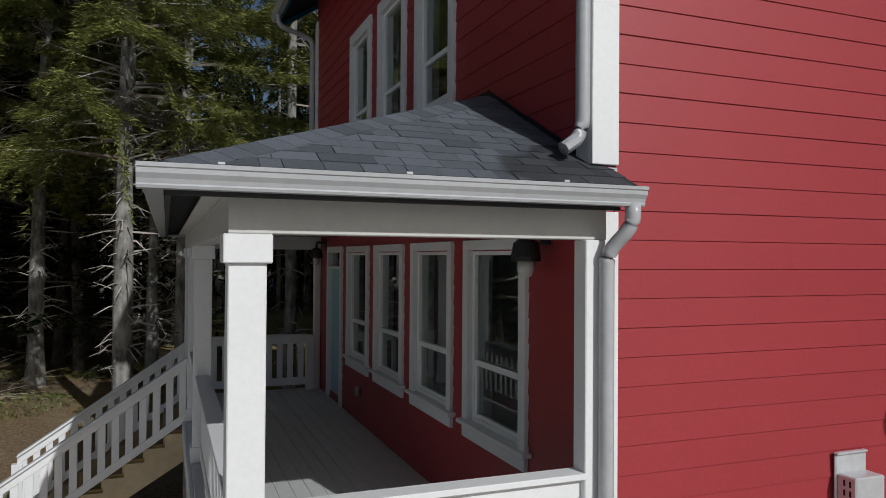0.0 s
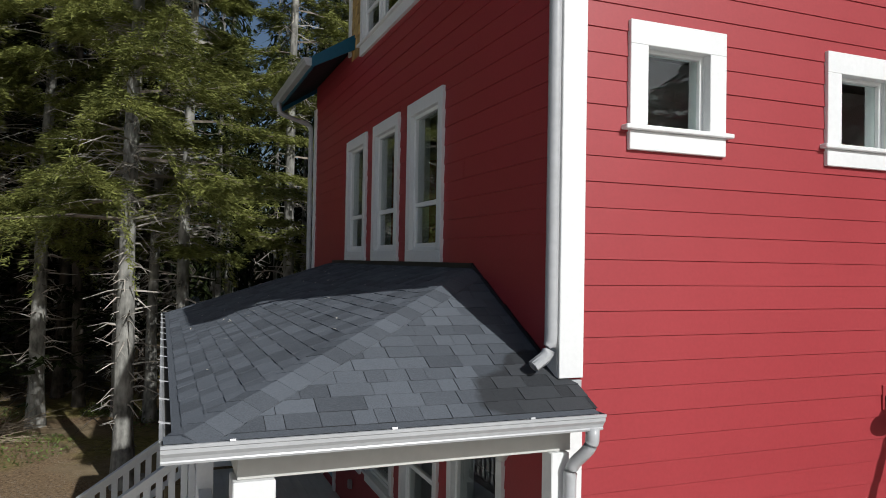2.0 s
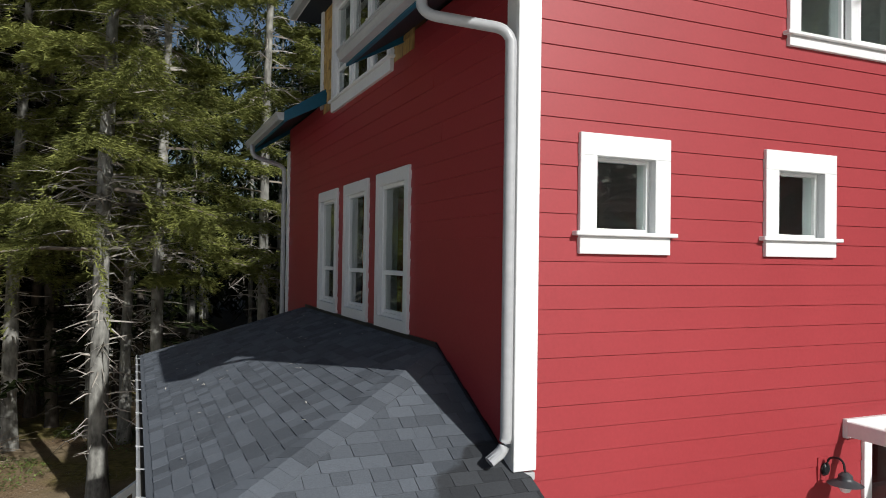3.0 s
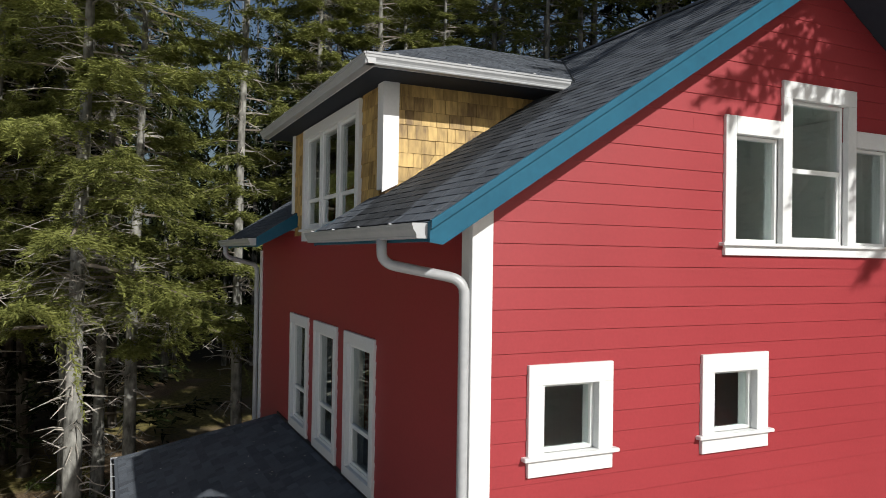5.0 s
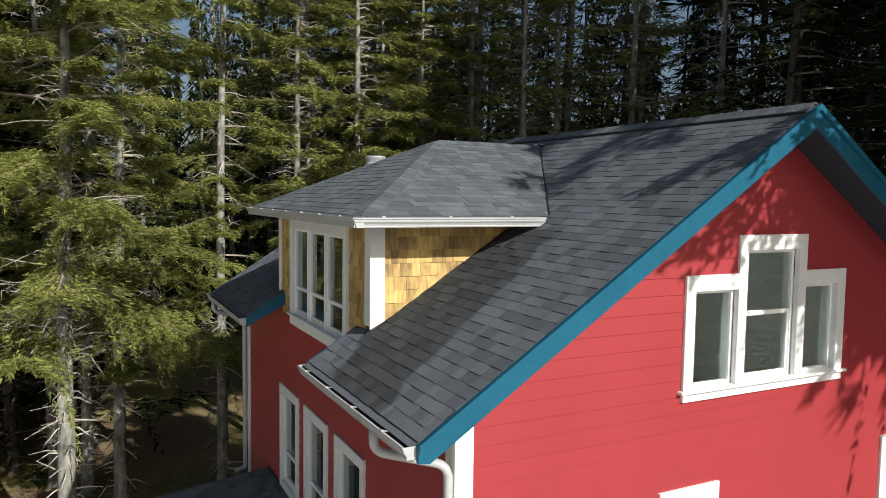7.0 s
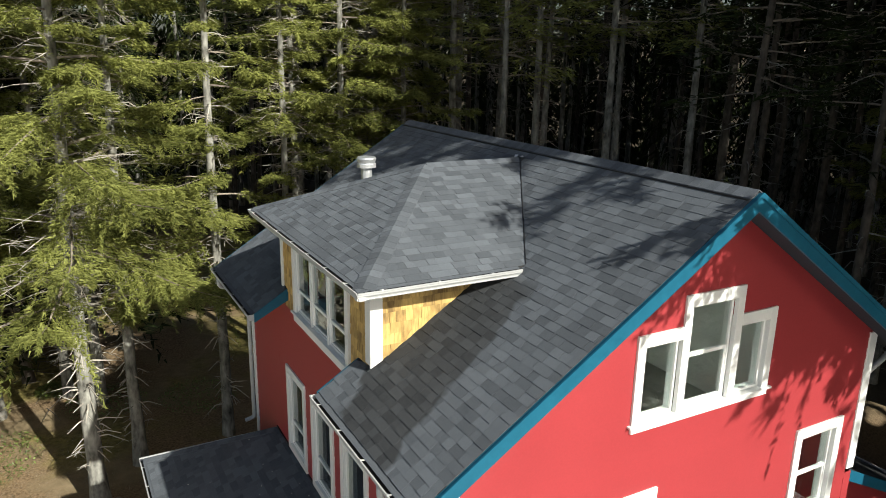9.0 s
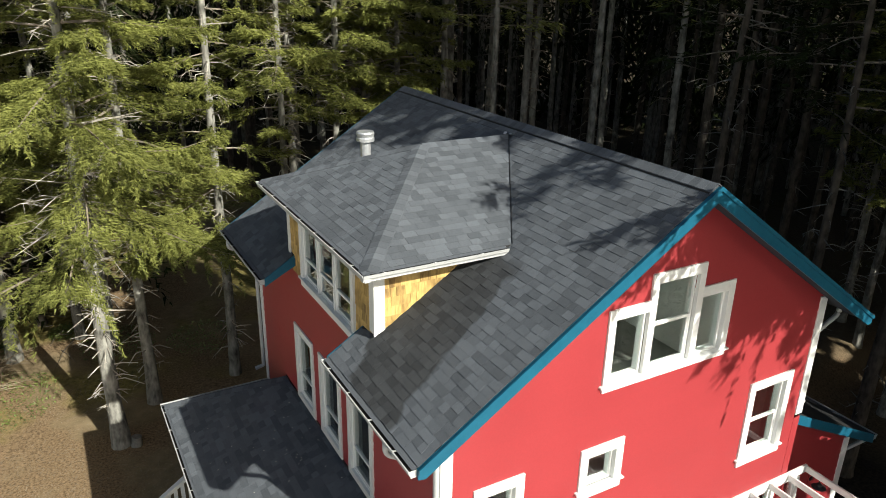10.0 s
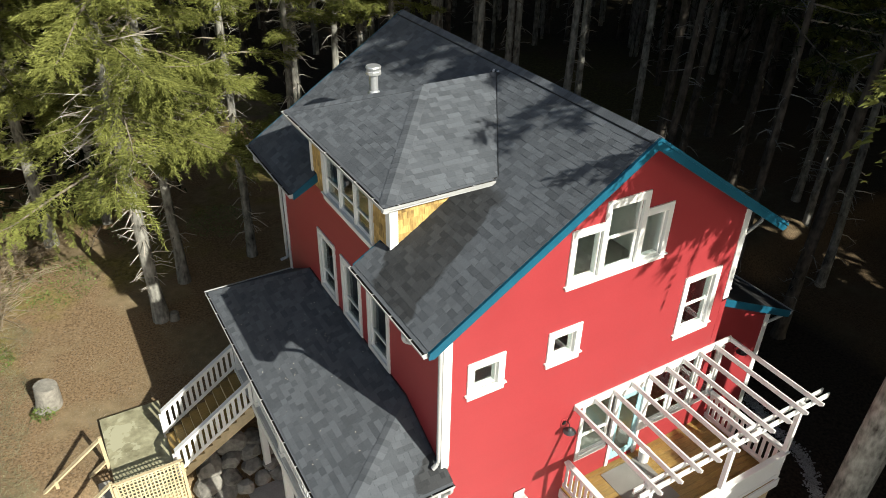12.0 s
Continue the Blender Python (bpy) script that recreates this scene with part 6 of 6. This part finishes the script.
def forest():
    a = spruce(11, 21, 6.0, 4.4, 46, 0.22, leaf=(0.125, 0.032), twigs=38, per_twig=118, dead=100, edge=0.45, fine=True)
    b = spruce(12, 19, 5.7, 4.0, 40, 0.18, leaf=(0.125, 0.032), twigs=36, per_twig=112, dead=90, edge=0.45, fine=True)
    c = spruce(13, 22, 5.0, 2.6, 52, 0.17, leaf=(0.15, 0.041), twigs=22, per_twig=42, dead=50, fine=True)
    d = spruce(14, 25, 12.5, 3.4, 46, 0.2, leaf=(0.45, 0.09), twigs=9, per_twig=9, needles=NEEDLES_SHADED, dead=40, twig=BARK, bark=BARK_SHADED, fine=True)
    # slim trees behind the house, bare to a good height
    f = spruce(19, 22, 8.9, 2.9, 56, 0.17, leaf=(0.155, 0.042), twigs=26, per_twig=56, dead=70, fine=True, low=0.6)
    # trunks without the painted shade, at the near edge of the darkened woods
    k = spruce(20, 25, 13.0, 3.0, 40, 0.19, leaf=(0.3, 0.07), twigs=12, per_twig=14, dead=46, twig=LIMB, fine=True)
    near_f = [(5.6, 18.3, 1.0), (4.6, 20.2, 1.05), (7.4, 19.6, 0.95), (8.8, 21.5, 1.0), (7.9, 18.2, 0.9), (3.2, 17.4, 0.95), (20.9, 4.7, 1.0), (23.4, 7.4, 0.9)]
    near_k = [(10.5, 19.0, 1.0), (13.6, 17.4, 1.0), (15.4, 15.6, 1.05), (14.9, 18.8, 0.95), (12.2, 21.4, 1.1), (17.5, 13.2, 1.0), (18.4, 18.0, 1.0), (9.4, 23.5, 1.0), (12.0, 24.8, 1.05), (6.2, 25.0, 1.0), (15.0, 22.6, 0.95), (11.2, 16.4, 0.9)]
    near_a = [(-3.27, 14.0, 1.0), (-6.1, 21.2, 1.05), (-9.6, 19.2, 1.0)]
    near_b = [(-1.98, 16.0, 1.0), (-2.75, 20.8, 1.0), (-8.2, 22.4, 1.0), (-12.8, 17.5, 0.95)]
    near_c = [(0.8, 16.5, 1.0),  (24.6, 9.0, 1.0), (-3.75, 22.0, 1.0), (-17.0, 20.0, 1.0), (-8.2, 25.5, 1.1), (-13.6, 23.5, 1.1), (-15.2, 21.6, 1.0), (-11.0, 27.0, 1.0)]
    plant(a, near_a[1:], seed=1, turn=40)
    plant(b, near_b[1:], seed=2, turn=40)
    plant(c, near_c[1:], seed=3)
    plant(f, near_f[1:], seed=4)
    plant(k, near_k[1:], seed=7)
    for p, (x, y, s) in ((a, near_a[0]), (b, near_b[0]), (c, near_c[0]), (f, near_f[0]), (k, near_k[0])):
        p.matrix_basis = pose(x, y, ground_height(x, y) - 0.05)
    rnd = random.Random(77)
    taken = [(x, y) for x, y, _ in near_a + near_b + near_c + near_f + near_k]
    deep = []
    tries = 0
    while len(deep) < 70 and tries < 6000:
        tries += 1
        x, y = rnd.uniform(-32, 36), rnd.uniform(-6, 46)
        if y < 27 and x < 2 or (x < 13 and y < 15) or (x < 16 and y < 3):
            continue
        if 13 < y < 45 and -2 < x - 0.262 * (34 - y) < 6.5:   # a lit glade
            continue
        if 0.4 < math.atan2(y - 8, x - 2) < 1.05 and math.hypot(x - 2, y - 8) > 20 and rnd.random() < 0.65:
            continue
        if any((x - p) ** 2 + (y - q) ** 2 < 4.5 for p, q in taken):
            continue
        taken.append((x, y))
        deep.append((x, y))
    plant(d, deep[1:], seed=5)
    d.matrix_basis = pose(deep[0][0], deep[0][1], ground_height(*deep[0]) - 0.05)
    # close trees behind the edge of the woods, painted dark for shade
    h = spruce(18, 24, 1.6, 3.3, 64, 0.17, leaf=(0.45, 0.12), twigs=10, per_twig=9, needles=NEEDLES_SHADED, dead=24, twig=BARK_SHADED, bark=BARK_SHADED, fine=True)
    rnd = random.Random(23)
    close = []
    tries = 0
    while len(close) < 54 and tries < 3000:
        tries += 1
        x, y = rnd.uniform(-27, -2.5), rnd.uniform(23.0, 34.0)
        if all((x - p) ** 2 + (y - q) ** 2 > 3.6 for p, q in taken):
            taken.append((x, y))
            close.append((x, y))
    h.matrix_basis = pose(close[0][0], close[0][1], ground_height(*close[0]) - 0.05)
    plant(h, close[1:], seed=6)
    # the big spruce beside the deck: its limbs shade the gable's peak and the ridge
    e = spruce(15, 24.2, 12.1, 5.2, 116, 0.44, leaf=(0.17, 0.08), twigs=28, per_twig=54, fine=True, shape=0.55, dead=4, low=0.25, edge=1.0, heading=math.pi + 0.62, fan=(-0.5, 1.3))
    e.matrix_basis = pose(9.3, -3.5, ground_height(9.3, -3.5) - 0.05)
    # tall close unseen woods sunward of the clearing, added to shade the woods behind
    g = spruce(17, 30, 7.0, 4.0, 54, 0.3, leaf=(1.3, 0.6), twigs=7, per_twig=4, needles=NEEDLES_SHADED, dead=30)
    spots = []
    rnd = random.Random(41)
    for i in range(15):
        for j in range(5):
            y = -5.0 - 4.2 * j + rnd.uniform(-1, 1)
            x = 13.6 - 0.262 * y + 0.9 * j + 3.9 * i + rnd.uniform(-1, 1)
            size = rnd.uniform(0.9, 1.1)
            across = x + 0.262 * y
            if 21.3 < across < 26.2 or 29.6 < across < 33.4:   # gaps that let streaks of sun onto the forest floor
                continue
            if i == 0 and j < 2:
                size *= 0.55
            spots.append((x, y, size))
    g.matrix_basis = pose(spots[0][0], spots[0][1], ground_height(*spots[0][:2]) - 0.05)
    plant(g, spots[1:], seed=9)
    # unseen young trees below them, added to shade the deck and the ground
    plant(g, [(10.4, -9.3, 0.31), (12.3, -10.6, 0.33), (14.2, -9.2, 0.33), (11.6, -13.2, 0.4), (9.4, -12.4, 0.37), (13.6, -13.0, 0.4), (15.8, -11.0, 0.4), (8.6, -10.0, 0.31), (9.6, -9.4, 0.3), (11.3, -8.2, 0.28), (13.0, -7.2, 0.27), (8.0, -12.2, 0.34)], seed=19)
    # more trees out of view, added to cast shade on the east side
    plant(d, [(13.5, -3.4, 0.6), (12.8, -6.2, 0.66), (11.4, -8.6, 1.2), (15.2, -5.4, 0.66), (18.0, -2.0, 1.0)], seed=10)


def far_woods():
    """The woods that close the view all round: many slender conifers with drooping boughs, and an unseen canopy added
    to block the sky.
    """
    rng = np.random.default_rng(4)
    boughs, stems = [], []

    def conifer(x, y, H, R, bare, n, broad=1.0):
        z0 = ground_height(x, y) - 0.2
        f = rng.random(n) ** 0.85
        az = rng.uniform(0, 2 * math.pi, n)
        L = R * (1 - f) ** 0.6 * rng.uniform(0.3, 1.1, n) + 0.15
        out = np.stack([np.cos(az), np.sin(az), np.zeros(n)], 1)
        side = np.stack([-np.sin(az), np.cos(az), np.zeros(n)], 1)
        C = np.stack([np.full(n, x), np.full(n, y), z0 + bare + (H - bare) * f], 1)
        s0 = rng.uniform(0.0, 0.75, n)
        A = C + out * (L * s0)[:, None]
        tip = out * (L * np.minimum(1.0, s0 + rng.uniform(0.25, 0.5, n)))[:, None] + side * (L * rng.normal(0, 0.16, n))[:, None]
        B = C + tip - np.array((0, 0, 1.0)) * (L * rng.uniform(0.1, 0.6, n))[:, None]
        W = (side * rng.uniform(0.02, 0.11, (n, 1)) + np.array((0, 0, 1.0)) * rng.normal(0, 0.06, (n, 1))) * broad
        boughs.append(np.stack([A - W, A + W, B], axis=1))
        r0, r1, top, lean = rng.uniform(0.13, 0.26), 0.03, z0 + H, rng.normal(0, 0.3, 2)
        for k in range(6):
            a0, a1 = k * math.pi / 3, (k + 1) * math.pi / 3
            stems.append([(x + r0 * math.cos(a0), y + r0 * math.sin(a0), z0), (x + r0 * math.cos(a1), y + r0 * math.sin(a1), z0),
                          (x + lean[0] + r1 * math.cos(a1), y + lean[1] + r1 * math.sin(a1), top), (x + lean[0] + r1 * math.cos(a0), y + lean[1] + r1 * math.sin(a0), top)])

    for i in range(180):
        ang, r = rng.uniform(-0.75, 2.8), rng.uniform(32, 48)
        thin = 0.6 < ang < 1.06          # the sky shows between the stems on one side
        H, R = rng.uniform(22, 32), rng.uniform(2.0, 3.2)
        bare = rng.uniform(5, 11) if thin else rng.uniform(0.5, 6)
        if not (thin and rng.random() < 0.06):
            conifer(2 + r * math.cos(ang) * 1.15, 8 + r * math.sin(ang), H, R, bare, 480 if thin else 760)
    # a closed hedge of lower trees behind them
    for i in range(220):
        ang, r = -0.8 + 3.7 * (i + rng.random()) / 220, rng.uniform(49, 60)
        thin = 0.6 < ang < 1.06
        conifer(2 + r * math.cos(ang) * 1.15, 8 + r * math.sin(ang), rng.uniform(15, 20) if thin else rng.uniform(22, 30), rng.uniform(2.4, 3.6), 0.1, 620, 2.6)
    # a loose canopy above the view, added to keep skylight off the woods
    m = 18000
    C = np.stack([rng.uniform(13, 52, m), rng.uniform(-6, 31, m), rng.uniform(21, 27, m)], axis=1)
    D = rng.normal(0, 1, (m, 3)) * np.array((1, 1, 0.3))
    D /= np.linalg.norm(D, axis=1)[:, None]
    W = np.cross(D, rng.normal(0, 0.4, (m, 3)) + np.array((0, 0, 1.0)))
    W /= np.linalg.norm(W, axis=1)[:, None]
    ln, wd = rng.uniform(0.7, 1.5, (m, 1)), rng.uniform(0.16, 0.34, (m, 1))
    boughs.append(np.stack([C - W * wd, C + W * wd, C + D * ln], axis=1))
    tagged(leaf_mesh("far_woods", np.concatenate(boughs), NEEDLES_SHADED, None), "distant conifer woods painted dark, with an added canopy that blocks skylight", "woods", kind="stuff")
    tagged(leaf_mesh("far_stems", np.array(stems), BARK, None), "slender dark stems of distant conifer woods", "woods", kind="stuff")


far_woods()
forest()

# the nearest roof pieces last
build_shingles()
cap_row(roof_p, (PX, PY0, PZ), (0, PA0, PW), (0, 1, 0), (1, 0, 0))
cap_row(roof_p, (PX, PY1, PZ), (0, PA1, PW), (0, -1, 0), (1, 0, 0))
cap_row(roof_d, (DE, DEY0, DZ), (AX, DYM, AZ), (0, 1, 0), (1, 0, 0), mat=CAP_DRY)
cap_row(roof_d, (DE, DEY1, DZ), (AX, DYM, AZ), (0, -1, 0), (1, 0, 0), mat=CAP_DRY)
for ye in (DEY0, DEY1):
    bm = bmesh.new()
    tube(bm, [(VX, ye, DZ + 0.012), (RIX, DYM, AZ + 0.012)], [0.008, 0.008], 6)
    part("valley_seam", bm, BLACK, roof_d, "dark seam where two roof slopes meet")
bm = bmesh.new()
for dx, dy, turn_ in ((0.05, -0.03, 0.3), (0.12, 0.04, -0.4), (-0.04, 0.05, 0.8)):
    p = Vector((RIX + dx, DYM + dy, AZ + 0.03))
    d_ = Vector((math.cos(turn_), math.sin(turn_), 0.15)) * 0.06
    beam_between(bm, p - d_, p + d_, 0.05, 0.008)
part("flashing", bm, FLUE, roof_d, "crumpled bit of shiny metal flashing")
cap_row(roof_d, (AX, DYM, AZ), (RIX, DYM, AZ), (0, -1, -0.42), (0, 1, -0.42), mat=CAP_DRY)
for sd in (-1, 1):
    pts = [(RX, EY0 + 0.02, RZ + 0.008), (RX, EY1 - 0.02, RZ + 0.008), (RX + sd * 0.15, EY1 - 0.02, RZ + 0.008 - 0.15 * SLOPE), (RX + sd * 0.15, EY0 + 0.02, RZ + 0.008 - 0.15 * SLOPE)]
    part("ridge_vent", slab(pts, (0, 0, 0.016)), BLACK, roof_main)
cap_row(roof_main, (RX, EY0, RZ + 0.022), (RX, EY1, RZ + 0.022), (-1, 0, -SLOPE), (1, 0, -SLOPE), width=0.17)
cedar(d_near, (0, DY0 - 0.002, roof_z(0)), (1, 0, 0), DZ - roof_z(0) - 0.13, cheek_spans, 21)
cedar(dorm_w, (-0.002, 0, 6.62), (0, -1, 0), DZ - 6.62 - 0.13, lambda v: [(-b, -a) for a, b in dormer_front_spans(v)], 22)
siding(wall_s, south, 0.14, HX - 0.14, LOW, 9.3, [inset(h, 0.02) for h in south_holes] + [(3.3, 4.5, 6.42, 7.7)], gable_limits, rng=random.Random(5))
siding(wall_w, west, 0.14, HY - 0.12, LOW, 6.62, [inset(h, 0.02) for h in west_holes], None, rng=random.Random(6))
siding(lean, lambda u, n, w: Vector((u, LY - n, w)), HX + 0.02, LWX - 0.13, LOW, 4.2, [], lambda w: (HX + 0.02, min(LWX - 0.13, HX + (4.22 - w) / 0.46)), rng=random.Random(7))
